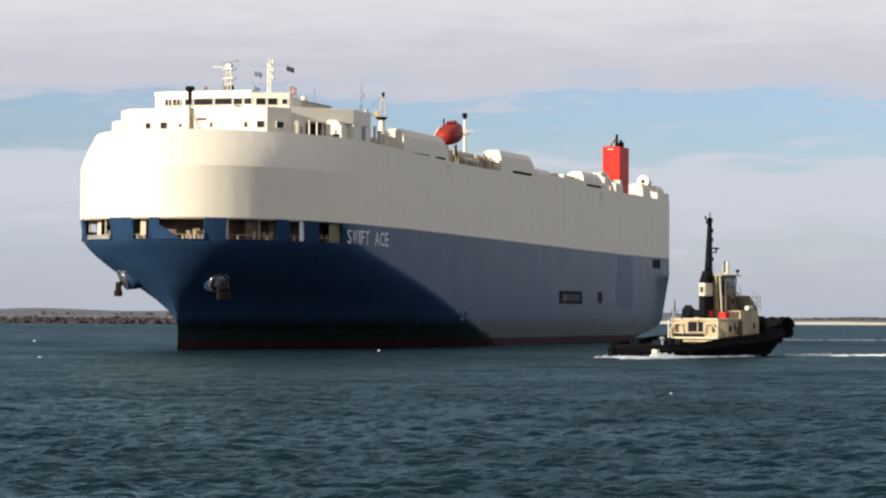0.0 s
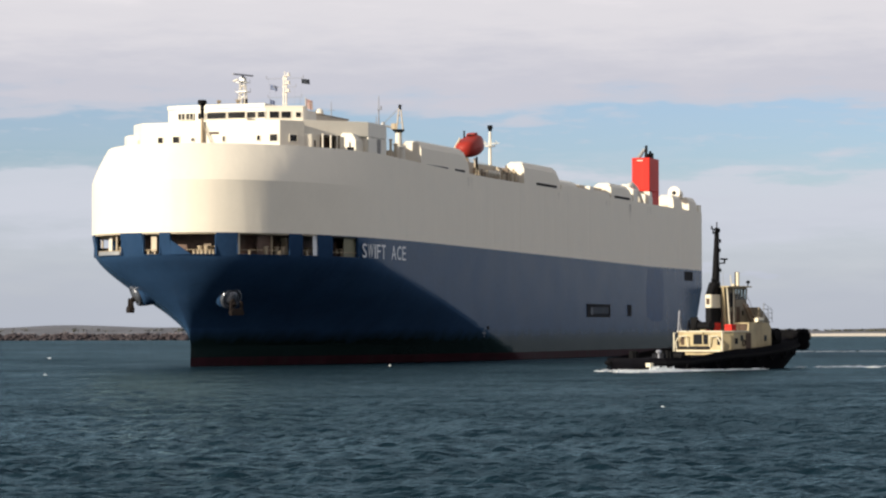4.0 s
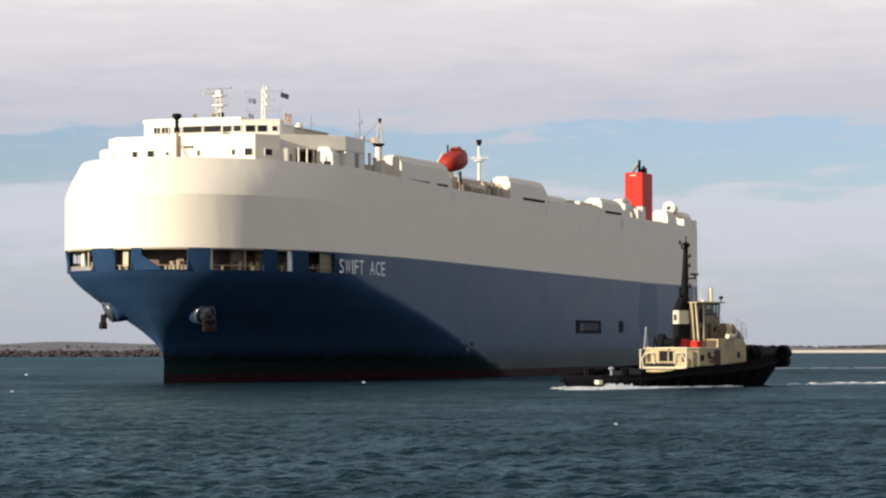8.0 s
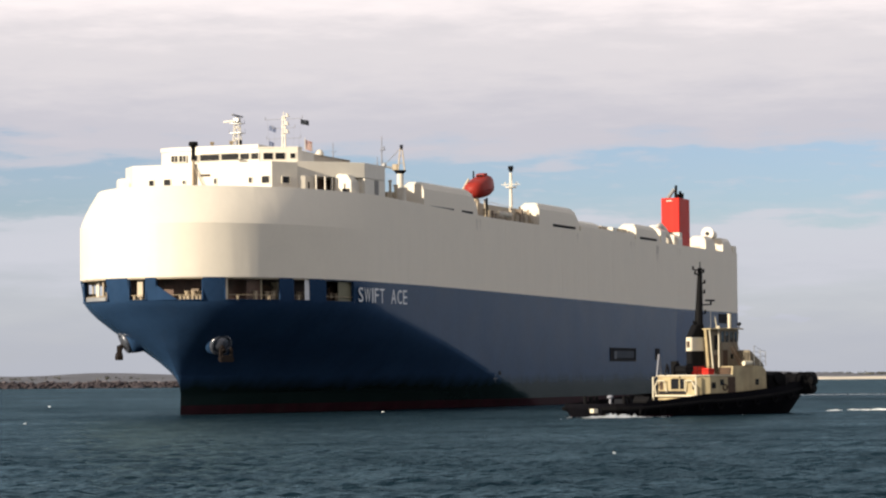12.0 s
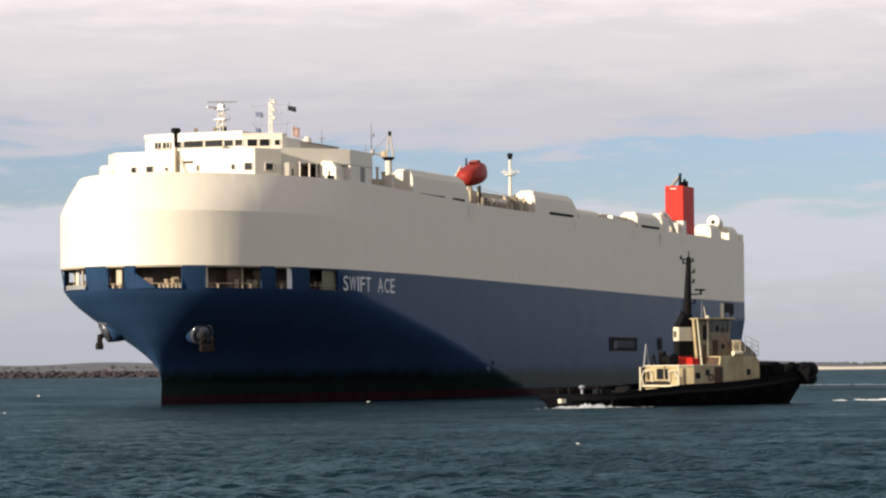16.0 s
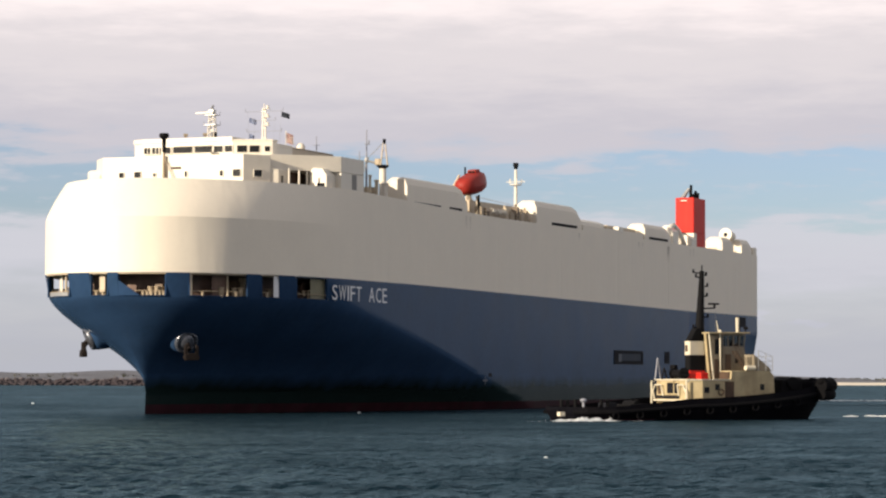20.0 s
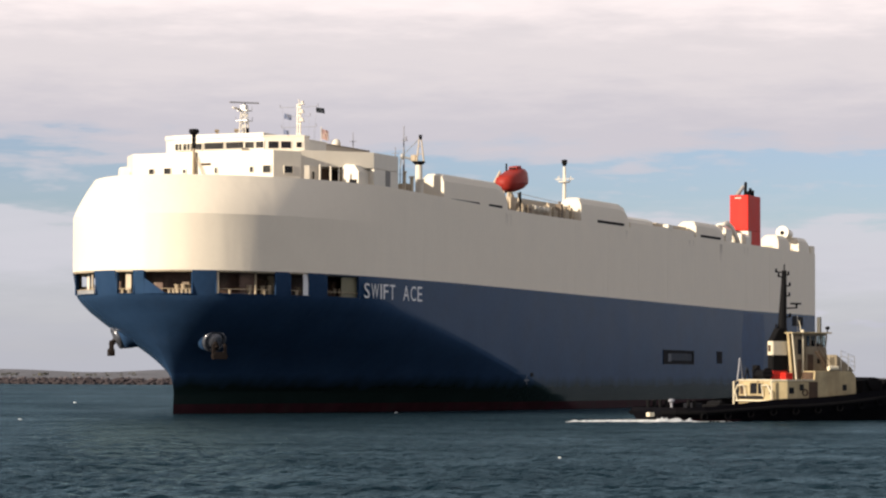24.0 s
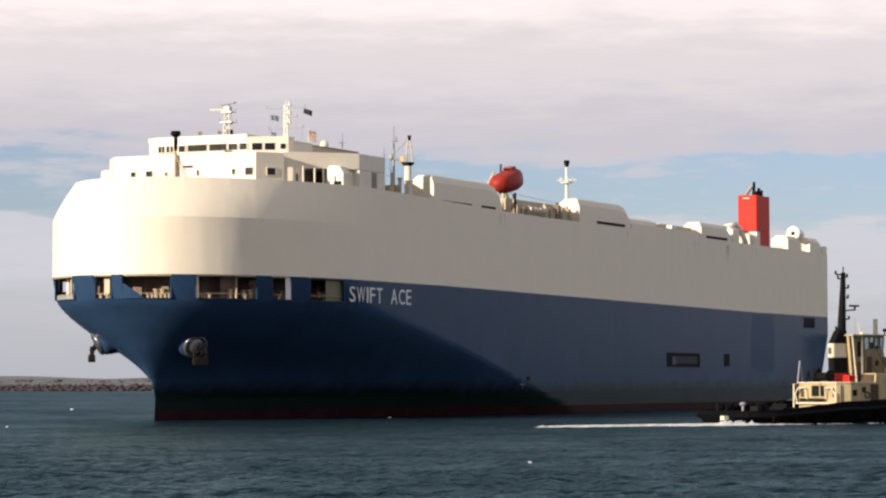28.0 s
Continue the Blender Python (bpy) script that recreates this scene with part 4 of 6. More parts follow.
for sgn in (1, -1):
    bm = B()
    box(bm, 15.7 * sgn - 0.05, 15.7 * sgn + 0.05, 20.4, 21.6, 25.6, 27.4, 0.03)
    part("side_door", bm, DOOR_GREY, SHIP, "dark door in the aft deckhouse")
    if sgn < 0:
        continue
    bm = B()
    box(bm, 11.15, 11.3, 13.0, 17.3, 24.8, 27.3, 0.02)
    part("gallery_recess", bm, RUST, SHIP, "brown shaded side gallery")
    # rounded ventilator box beside the bridge, and the open gallery behind it
    bm = B()
    prism(bm, [(12.9, 24.7), (15.05, 24.7), (15.05, 27.0), (14.55, 27.75), (13.4, 27.85), (12.9, 27.5)], "y", 14.8, 17.38, 0.1)
    vb = part("bridge_ventilator", bm, WHITE, SHIP, "white rounded ventilator box beside the bridge")
    bm = B()
    box(bm, 13.9, 14.8, 14.72, 14.82, 25.4, 26.1, 0.03)
    part("air_mouth", bm, DARK, vb, "dark air mouth")
    for yy in (9.75, 12.4, 14.45):
        bm = B()
        rod(bm, (12.75, yy, 24.7), (12.75, yy, 27.45), 0.11)
        part("gallery_post", bm, WHITE, SHIP)

# foremast: slim post with a black drum on top
bm = B()
rod(bm, (-1.4, 6.68, 24.7), (-1.4, 6.68, 30.4), 0.2, 0.14, 10)
fm = part("foremast", bm, TAN, SHIP, "slim foremast with a black top")
bm = B()
rod(bm, (-1.4, 6.68, 29.4), (-1.4, 6.68, 31.0), 0.2, 0.24, 10)
rod(bm, (-1.4, 6.68, 30.9), (-1.4, 6.68, 31.2), 0.3, 0.58, 14)
rod(bm, (-1.4, 6.68, 31.2), (-1.4, 6.68, 31.55), 0.6, 0.5, 14)
part("mast_lantern", bm, BLACK, fm, "black lantern platform")
bm = B()
rod(bm, (-1.2, 6.5, 28.6), (0.55, 6.5, 24.75), 0.035, n=5)
rod(bm, (-1.25, 6.85, 28.6), (0.5, 6.85, 24.75), 0.035, n=5)
for k in range(10):
    f = k / 10
    rod(bm, (-1.2 + 1.75 * f, 6.5, 28.6 - 3.85 * f), (-1.25 + 1.75 * f, 6.85, 28.6 - 3.85 * f), 0.025, n=4)
part("mast_ladder", bm, PALE_TAN, fm)

# radar mast on the wheelhouse
RM = new("radar_mast")
RM.parent = SHIP
RM.matrix_basis = pose(0, 15.8, 31.4)
bm = B()
for sx_ in (-1, 1):
    for sy_ in (-1, 1):
        rod(bm, (0.42 * sx_, 0.42 * sy_, 0), (0.26 * sx_, 0.26 * sy_, 2.9), 0.075, 0.06, 8)
for zz in (0.7, 1.4, 2.1):
    for a, c in (((-1, -1), (1, -1)), ((1, -1), (1, 1)), ((1, 1), (-1, 1)), ((-1, 1), (-1, -1))):
        k1, k2 = 0.42 - 0.055 * zz, 0.42 - 0.055 * (zz + 0.6)
        rod(bm, (a[0] * k1, a[1] * k1, zz), (c[0] * k2, c[1] * k2, zz + 0.6), 0.045, n=6)
part("lattice", bm, WHITE, RM)
bm = B()
for zz, r_ in ((1.75, 0.75), (2.9, 0.7)):
    box(bm, -r_, r_, -r_ * 0.8, r_ * 0.8, zz, zz + 0.08)
    for sx_ in (-1, 1):
        rod(bm, (r_ * sx_, -r_ * 0.8, zz), (r_ * sx_, -r_ * 0.8, zz + 0.5), 0.03, n=5)
        rod(bm, (r_ * sx_, r_ * 0.8, zz), (r_ * sx_, r_ * 0.8, zz + 0.5), 0.03, n=5)
part("platform", bm, STEEL, RM)
bm = B()
rod(bm, (0.3, 0, 0), (0.3, 0, 0.95), 0.3, 0.3, 10)
part("horn", bm, BLACK, RM, "black whistle drum")
bm = B()
box(bm, -0.35, 0.35, -0.35, 0.35, 2.98, 3.6, 0.08)
part("radar_gearbox", bm, STEEL, RM)
bm = B()
box(bm, -1.75, 1.75, -0.14, 0.14, 0.04, 0.22, 0.05)
rod(bm, (0, 0, -0.2), (0, 0, 0.1), 0.16, n=10)
SCANNER = part("radar_scanner", bm, MAST_GREY, RM, "long grey turning radar scanner")
bm = B()
box(bm, -1.15, 1.15, -0.1, 0.1, 0.0, 0.2, 0.04)
SCANNER_B = part("radar_scanner", bm, WHITE, RM, "short white turning radar scanner")

# signal mast with yards, flags and lamps
SM = new("signal_mast")
SM.parent = SHIP
SM.matrix_basis = pose(0, 29.5, 30.4)
bm = B()
for sx_ in (-0.2, 0.2):
    rod(bm, (sx_, 0, 0), (sx_ * 0.8, 0, 5.9), 0.12, 0.09, 10)
for zz in (1.2, 2.4, 3.6, 4.6, 5.6):
    rod(bm, (-0.3, 0, zz), (0.3, 0, zz), 0.09, n=6)
rod(bm, (0, 0, 5.6), (0, 0, 6.5), 0.06, n=6)
part("pole", bm, WHITE, SM)
for zz, half in ((5.6, 2.5), (4.5, 1.5), (3.2, 2.3)):
    bm = B()
    rod(bm, (-half, 0, zz), (half, 0, zz), 0.03, n=6)
    for sx_ in (-1, 1):
        rod(bm, (half * sx_, 0, zz), (half * sx_, 0, zz + 0.35), 0.05, n=5)
        rod(bm, (half * 0.9 * sx_, 0.02, zz), (half * 0.75 * sx_, 0.3, 0.2), 0.012, n=4)
    part("yard", bm, MAST_GREY, SM)
for zz in (3.9, 4.9, 5.9):
    bm = B()
    rod(bm, (0.6, -0.3, zz - 0.02), (0.6, -0.3, zz + 0.36), 0.17, n=10)
    box(bm, -0.1, 0.8, -0.45, 0.1, zz - 0.06, zz)
    part("mast_lamp", bm, WHITE, SM)
FLAGS = []
for x_, z_, mat_, w_ in ((-2.0, 4.3, FLAG_A, 0.9), (-2.0, 2.4, FLAG_A, 0.6), (2.3, 4.9, FLAG_B, 1.0)):
    bm = B()
    nseg = 6
    lo = []
    for i in range(nseg + 1):
        u = i / nseg
        off = 0.10 * math.sin(u * 7) * u
        lo.append((bm.verts.new((u * w_, off, -0.25 * u)), bm.verts.new((u * w_, off, 0.6 - 0.22 * u))))
    for a, c in zip(lo, lo[1:]):
        bm.faces.new((a[0], c[0], c[1], a[1]))
    bmesh.ops.solidify(bm, geom=bm.faces[:], thickness=0.02)
    fl = part("flag", bm, mat_, SM, "small signal flag flying from the yard")
    FLAGS.append((fl, x_, z_))
# ensign, dome and slim aerials behind the bridge
bm = B()
rod(bm, (2.2, 31, 30.4), (2.2, 31, 33.7), 0.04, n=6)
rod(bm, (2.2, 31, 33.5), (3.5, 32.5, 31.2), 0.025, n=5)
st = part("ensign_staff", bm, WHITE, SHIP)


def cloth(name, x0, x1, z0, z1, material, label=""):
    """A strip of the ensign, waving a little along its length."""
    bm = B()
    cols = []
    for i in range(7):
        u = i / 6
        x = x0 + (x1 - x0) * u
        off, sag = 0.09 * math.sin((x - 2.2) * 7), 0.35 * (x - 2.2)
        cols.append((bm.verts.new((x, 31 + off, z0 - sag)), bm.verts.new((x, 31 + off, z1 - sag))))
    for a, c in zip(cols, cols[1:]):
        bm.faces.new((a[0], c[0], c[1], a[1]))
    bmesh.ops.solidify(bm, geom=bm.faces[:], thickness=0.02)
    return part(name, bm, material, st, label)


cloth("ensign", 2.25, 3.15, 32.3, 33.5, FLAG_C, "faded red and white ensign with a blue corner")
cloth("canton", 2.25, 2.65, 32.95, 33.52, FLAG_A)
for z_ in (32.45, 32.72):
    cloth("stripe", 2.25, 3.16, z_, z_ + 0.12, WHITE)
cloth("stripe", 2.66, 3.16, 33.05, 33.18, WHITE)
bm = B()
rod(bm, (3.7, 32, 30.4), (3.7, 32, 31.3), 0.22, n=10)
ball(bm, (3.7, 32, 31.7), 0.55, 0.55, 0.6)
part("satellite_dome", bm, WHITE, SHIP, "white satellite dome", smooth=True)
bm = B()
rod(bm, (8.6, 40.5, 24.7), (8.6, 40.5, 31.5), 0.17, 0.11, 10)
rod(bm, (8.6, 40.5, 31.5), (8.6, 40.5, 34.4), 0.09, 0.06, 8)
box(bm, 8.4, 9.0, 40.3, 40.7, 32.6, 32.68)
rod(bm, (8.9, 40.5, 32.6), (8.9, 40.5, 33.1), 0.1, n=8)
part("light_mast", bm, MAST_GREY, SHIP, "slim pale grey light mast behind the deckhouse")
for x_, y_, z0_, z1_ in ((3.0, 38, 30.4, 33.6), (11.0, 33, 29, 31.2), (-2.5, 20, 31.4, 33.4), (6.5, 44, 24.8, 31.0)):
    bm = B()
    rod(bm, (x_, y_, z0_), (x_, y_, z1_), 0.10, 0.04, 6)
    rod(bm, (x_ - 0.5, y_, z0_ + (z1_ - z0_) * 0.65), (x_ + 0.5, y_, z0_ + (z1_ - z0_) * 0.65), 0.035, n=5)
    part("aerial", bm, MAST_GREY, SHIP, "slim grey aerial")

# pipes, lockers and posts between the deckhouse and the crane
for x_, y_, w_, top_, mat_ in ((14.2, 27.6, 0.5, 26.4, INNER), (15.0, 29.0, 0.22, 27.2, INNER), (13.6, 30.0, 0.6, 26.6, TAN), (15.1, 31.2, 0.35, 27.0, WHITE),
                               (11.6, 27.4, 0.2, 28.0, INNER), (12.4, 29.4, 0.8, 26.6, WHITE), (15.3, 26.4, 0.16, 27.6, INNER)):
    bm = B()
    if w_ < 0.4:
        rod(bm, (x_, y_, 24.7), (x_, y_, top_), w_, w_, 10)
        rod(bm, (x_, y_, top_), (x_, y_, top_ + 0.18), w_ * 1.6, w_ * 1.3, 10)
        part("vent_pipe", bm, mat_, SHIP)
    else:
        box(bm, x_ - w_, x_ + w_, y_ - w_, y_ + w_, 24.7, top_, 0.06)
        part("deck_locker", bm, mat_, SHIP)
bm = B()
box(bm, 9.4, 11.2, 28.0, 33.4, 26.7, 26.85, 0.03)
for yy in (28.2, 30.9, 33.2):
    for xx in (9.6, 11.0):
        rod(bm, (xx, yy, 24.7), (xx, yy, 26.7), 0.12, n=8)
part("crane_platform", bm, INNER, SHIP, "buff platform on posts beside the crane")
# provision crane
CR = new("deck_crane")
CR.parent = SHIP
CR.matrix_basis = pose(13.75, 33.7, 24.75)
bm = B()
rod(bm, (0, 0, 0), (0, 0, 4.6), 0.46, 0.4, 14)
part("post", bm, WHITE, CR)
bm = B()
rod(bm, (0, 0, 4.55), (0, 0, 4.72), 0.75, 0.75, 14)
rod(bm, (0, 0, 4.3), (0, 0, 4.55), 0.42, 0.7, 14)
part("slewing_ring", bm, BLACK, CR, "dark slewing ring")
bm = B()
box(bm, -0.95, -0.25, -0.35, 0.35, 4.72, 5.5, 0.12)
part("winch_house", bm, TAN, CR, "brown winch housing on the crane")
bm = B()
for dx, dy in ((-0.18, -0.25), (0.5, 0.25)):
    rod(bm, (dx, dy, 4.7), (dx * 0.25 + 0.12, dy * 0.3, 7.5), 0.10, 0.07, 8)
for f in (0.3, 0.6):
    rod(bm, (-0.25 + 0.22 * f, -0.25, 4.7 + 3 * f), (0.62 - 0.4 * f, 0.25, 4.7 + 3 * f), 0.04, n=6)
part("king_post", bm, PALE_TAN, CR, "white raked frame of the crane")
bm = B()
rod(bm, (0.13, 0, 7.3), (0.2, 0, 7.85), 0.17, 0.22, 10)
part("head_block", bm, BLACK, CR, "dark head block")
bm = B()
rod(bm, (-0.6, -0.1, 4.95), (-1.85, -0.5, 5.25), 0.16, 0.12, 8)
ball(bm, (-1.9, -0.5, 5.35), 0.28, 0.28, 0.4, 10, 6)
rod(bm, (0.13, 0, 7.5), (-1.9, -0.5, 5.4), 0.04, n=5)
rod(bm, (-1.95, -0.5, 5.3), (-2.2, -0.55, 3.9), 0.05, n=5)
part("jib", bm, STEEL, CR, "grey crane jib with its stay and hook")


def vent_trunk(y0, y1, top, *slots):
    """Long ventilation trunk on the deck edge: cream box with a chamfered outer shoulder and a rounded end."""
    bm = B()
    rows = []
    drop = min(3.2, 0.3 * (y1 - y0))
    for yy, d in ((y0, 0.25), (y0 + 0.25, 0.0), (y1 - drop, 0.0), (y1 - 0.45 * drop, 0.35), (y1 - 0.12 * drop, 1.2), (y1, 2.1)):
        tp = max(top - d, 25.0)
        w = (tp - 24.7) / (top - 24.7)
        rows.append([bm.verts.new((x, yy, z)) for x, z in ((13.1, 24.7), (15.95, 24.7), (15.95, 24.7 + 0.75 * w), (15.92, 24.7 + (tp - 24.7) * 0.74), (15.66, tp - 0.14), (15.35, tp), (13.8, tp), (13.1, tp - 0.5 * w))])
    for p, q in zip(rows, rows[1:]):
        for c in range(8):
            bm.faces.new((p[c], p[(c + 1) % 8], q[(c + 1) % 8], q[c]))
    bm.faces.new(rows[0][::-1])
    bm.faces.new(rows[-1])
    tr = part("vent_trunk", bm, CREAM, SHIP, "long cream ventilation trunk on the deck edge")
    for a, b in slots:
        bm = B()
        box(bm, 15.93, 16.04, a, b, 24.95, 25.3, 0.02)
        part("air_slot", bm, DARK, tr)
    bm = B()
    box(bm, 13.5, 15.0, y0 - 0.06, y0 + 0.02, 24.8, 25.3)
    part("louvre", bm, INNER, tr)
    return tr


vent_trunk(36.05, 55.5, 28.15, (38.0, 46.5), (49.5, 53.5))
vent_trunk(80.5, 98.6, 27.95, (86.5, 96.5))
vent_trunk(127.0, 140.0, 27.2, (129.0, 138.0))
vent_trunk(167.2, 173.6, 27.1)
vent_trunk(178.2, 184.4, 27.2)
for y0, y1, top in ((141.2, 144.2, 27.4), (151.0, 153.6, 26.6)):
    bm = B()
    prism(bm, [(12.5, 24.7), (15.8, 24.7), (15.8, top - 0.6), (14.9, top), (12.5, top)], "y", y0, y1, 0.1)
    part("vent_box", bm, WHITE, SHIP, "white ventilator box on deck")
bm = B()
box(bm, 15.0, 16.0, 99.0, 126.0, 24.75, 25.6, 0.04)
part("deck_bulwark", bm, CREAM, SHIP, "low cream deck coaming")
bm = B()
box(bm, 15.2, 16.05, 114.5, 116.5, 25.3, 26.1, 0.05)
part("deck_box", bm, WHITE, SHIP, "white deck locker")
bm = B()
prism(bm, [(9.0, 24.7), (14.6, 24.7), (14.6, 26.3), (13.6, 26.7), (9.0, 26.9)], "y", 99.5, 112.0, 0.05)
part("deck_cover", bm, WHITE, SHIP, "low white deck cover")
bm = B()
box(bm, 13.2, 14.6, 113.5, 126.5, 24.7, 26.3, 0.05)
part("buff_locker", bm, INNER, SHIP, "long buff deck locker")
for i in range(14):
    bm = B()
    rod(bm, (15.6, 58 + i * 1.6, 24.7), (15.6, 58 + i * 1.6, 26.0), 0.045, n=6)
    part("rail_post", bm, INNER, SHIP)
bm = B()
for zz in (25.2, 25.6, 26.0):
    rod(bm, (15.6, 57, zz), (15.6, 80.4, zz), 0.025, n=5)
part("deck_rail", bm, INNER, SHIP)
for k, (yy, zz, ww) in enumerate(((62.5, 26.2, 0.5), (64.4, 25.7, 0.7), (71.5, 26.4, 0.4), (73.4, 25.9, 0.8), (75.6, 26.8, 0.3), (77.4, 26.1, 0.6), (79.0, 26.5, 0.35))):
    bm = B()
    box(bm, 14.3, 15.2, yy - ww, yy + ww, 24.7, zz, 0.06)
    rod(bm, (14.8, yy, zz - 0.02), (14.8, yy, zz + 0.35), 0.16, n=8)
    part("deck_fitting", bm, (TAN, DECK, INNER)[k % 3], SHIP)
bm = B()
box(bm, 11.0, 13.6, 62, 80, 24.7, 27.0, 0.06)
part("deck_store", bm, INNER, SHIP, "buff deck store")
for y_ in (66.0, 67.8, 69.5):
    bm = B()
    rod(bm, (15.2, y_ - 0.6, 25.7), (15.2, y_ + 0.6, 25.7), 0.42, n=12)
    part("liferaft_canister", bm, WHITE, SHIP, "white liferaft canister")

# lifeboat on its davit
LB = tagged(new("lifeboat"), "orange-red enclosed lifeboat hanging in pale davits", "lifeboat")
bm = B()
secs = []
for u, w, zb, zt in ((-1, 0.45, -0.5, 0.45), (-0.84, 1.1, -1.0, 0.95), (-0.5, 1.4, -1.2, 1.15), (0, 1.5, -1.25, 1.35), (0.45, 1.45, -1.15, 1.6), (0.86, 1.25, -0.9, 1.5), (1, 0.95, -0.55, 1.15)):
    ring = []
    for k in range(14):
        a = 2 * math.pi * k / 14
        c, s = math.cos(a), math.sin(a)
        ring.append(bm.verts.new((w * math.copysign(abs(c) ** 0.7, c), u * 3.1, 1.0 * (zt if s > 0 else -zb) * math.copysign(abs(s) ** 0.65, s))))
    secs.append(ring)
for a, c in zip(secs, secs[1:]):
    for k in range(14):
        bm.faces.new((a[k], a[(k + 1) % 14], c[(k + 1) % 14], c[k]))
bm.faces.new(secs[0][::-1])
bm.faces.new(secs[-1])
part("boat_shell", bm, ORANGE, LB, "orange-red enclosed lifeboat shell", smooth=True)
bm = B()
box(bm, -0.6, 0.6, 0.7, 2.2, 1.35, 1.85, 0.15)
part("cockpit", bm, ORANGE, LB, "raised orange steering cockpit")
bm = B()
box(bm, -0.45, 0.45, 0.66, 0.72, 1.5, 1.72)
part("cockpit_window", bm, GLASS, LB, "narrow dark cockpit window")
bm = B()
tube(bm, [(1.52 * math.cos(a), 3.1 * math.sin(a), -0.1) for a in (2 * math.pi * k / 24 for k in range(24))], 0.09, 6, closed=True)
bmesh.ops.scale(bm, vec=(1, 1, 0.8), verts=bm.verts[:])
part("grab_line", bm, ORANGE, LB)
for y_ in (57.6, 62.3):
    bm = B()
    rod(bm, (13.0, y_, 24.7), (13.2, y_, 28.5), 0.2, 0.2, 8)
    rod(bm, (13.2, y_, 28.5), (14.0, y_, 29.9), 0.18, 0.14, 8)
    rod(bm, (13.1, y_ - 0.8, 24.7), (13.2, y_, 27.6), 0.12, n=6)
    rod(bm, (14.6, y_, 24.7), (14.5, y_, 27.5), 0.12, n=6)
    prism(bm, [(y_ + 0.2, 28.0), (y_ + 0.6, 28.2), (y_ + 4.4, 25.0), (y_ + 4.4, 24.7), (y_ + 3.4, 24.7)], "x", 12.9, 13.2, 0.03)
    part("davit", bm, PALE_TAN, SHIP, "pale cream lifeboat davit")
for y_ in (58.0,):
    bm = B()
    rod(bm, (13.6, y_ + 2.5, 27.4), (13.6, y_ + 2.5, 31.1), 0.11, n=6)
    rod(bm, (14.9, y_ + 4.0, 24.7), (14.9, y_ + 4.0, 27.6), 0.14, n=8)
    part("davit_horn", bm, BLACK, SHIP)

# after mast amidships
bm = B()
rod(bm, (0, 114.5, 24.7), (0, 114.5, 34.8), 0.32, 0.2, 10)
AM = part("after_mast", bm, WHITE, SHIP, "white mast with a dark lantern")
bm = B()
rod(bm, (0, 114.5, 32.5), (0, 114.5, 32.65), 0.85, 0.85, 12)
for k in range(6):
    a = k * math.pi / 3
    rod(bm, (math.cos(a), 114.5 + math.sin(a), 32.7), (math.cos(a), 114.5 + math.sin(a), 33.4), 0.05, n=5)
rod(bm, (-1.5, 114.5, 33.0), (1.5, 114.5, 33.0), 0.06, n=5)
part("crosstree", bm, WHITE, AM)
bm = B()
rod(bm, (0, 114.5, 34.9), (0, 114.5, 35.3), 0.26, 0.34, 10)
rod(bm, (0, 114.5, 35.3), (0, 114.5, 35.8), 0.42, 0.40, 10)
part("lantern", bm, BLACK, AM)
bm = B()
rod(bm, (4, 92, 27.6), (0.2, 114.0, 27.5), 0.04, n=5)
rod(bm, (5, 70, 29.5), (8, 108, 27.6), 0.04, n=5)
part("stay_wire", bm, STEEL, SHIP)

bm = B()
tube(bm, [(13.6, 145.9, 24.7), (13.6, 145.9, 26.6), (13.6, 146.6, 27.6), (13.8, 147.6, 27.9), (14.2, 148.5, 27.2), (14.6, 149.2, 26.0), (14.9, 149.5, 24.9)], 0.5, 12)
part("swan_neck_duct", bm, WHITE, SHIP, "white swan-neck duct before the funnel", smooth=True)

# funnel
FN = new("funnel")
FN.parent = SHIP
FN.matrix_basis = pose(13.6, 156.8, 24.75)
bm = B()
prism(bm, [(-1.5, -2.7), (1.55, -2.7), (1.55, 3.6), (-1.5, 3.6)], "z", 2.4, 8.0, 0.12)
part("casing", bm, RED, FN, "bright red funnel casing")
bm = B()
box(bm, -0.75, 1.54, -0.9, 3.6, 0, 2.4, 0.05)
part("casing_base", bm, RED, FN, "red funnel base")
bm = B()
box(bm, -1.6, -0.75, -2.55, 1.6, 0, 2.36, 0.05)
box(bm, -0.74, 1.5, -2.55, -0.95, 0, 2.36, 0.03)
part("machinery_casing", bm, WHITE, FN)
for xx in (-1.0, 0.0, 0.9):
    bm = B()
    box(bm, xx - 0.28, xx + 0.28, -2.6, -2.53, 0.6, 1.7, 0.02)
    part("casing_louvre", bm, TAN, FN)
bm = B()
for x_, y_, hh in ((0.5, -1.0, 2.1), (0.9, 0.1, 1.2), (1.0, 1.1, 0.9), (0.2, 1.2, 0.8)):
    rod(bm, (x_, y_, 7.9), (x_, y_ + 0.25, 8.0 + hh), 0.26, 0.22, 12)
part("exhaust_pipe", bm, BLACK, FN, "sooty exhaust pipes")
bm = B()
rod(bm, (-0.7, -1.7, 7.9), (0.25, -1.0, 9.5), 0.34, 0.28, 12)
part("exhaust_cowl", bm, STEEL, FN, "pale steel cowl")
bm = B()
box(bm, -0.6, 0.4, -2.78, -2.7, 7.45, 7.6)
part("funnel_lamp", bm, WHITE, FN)
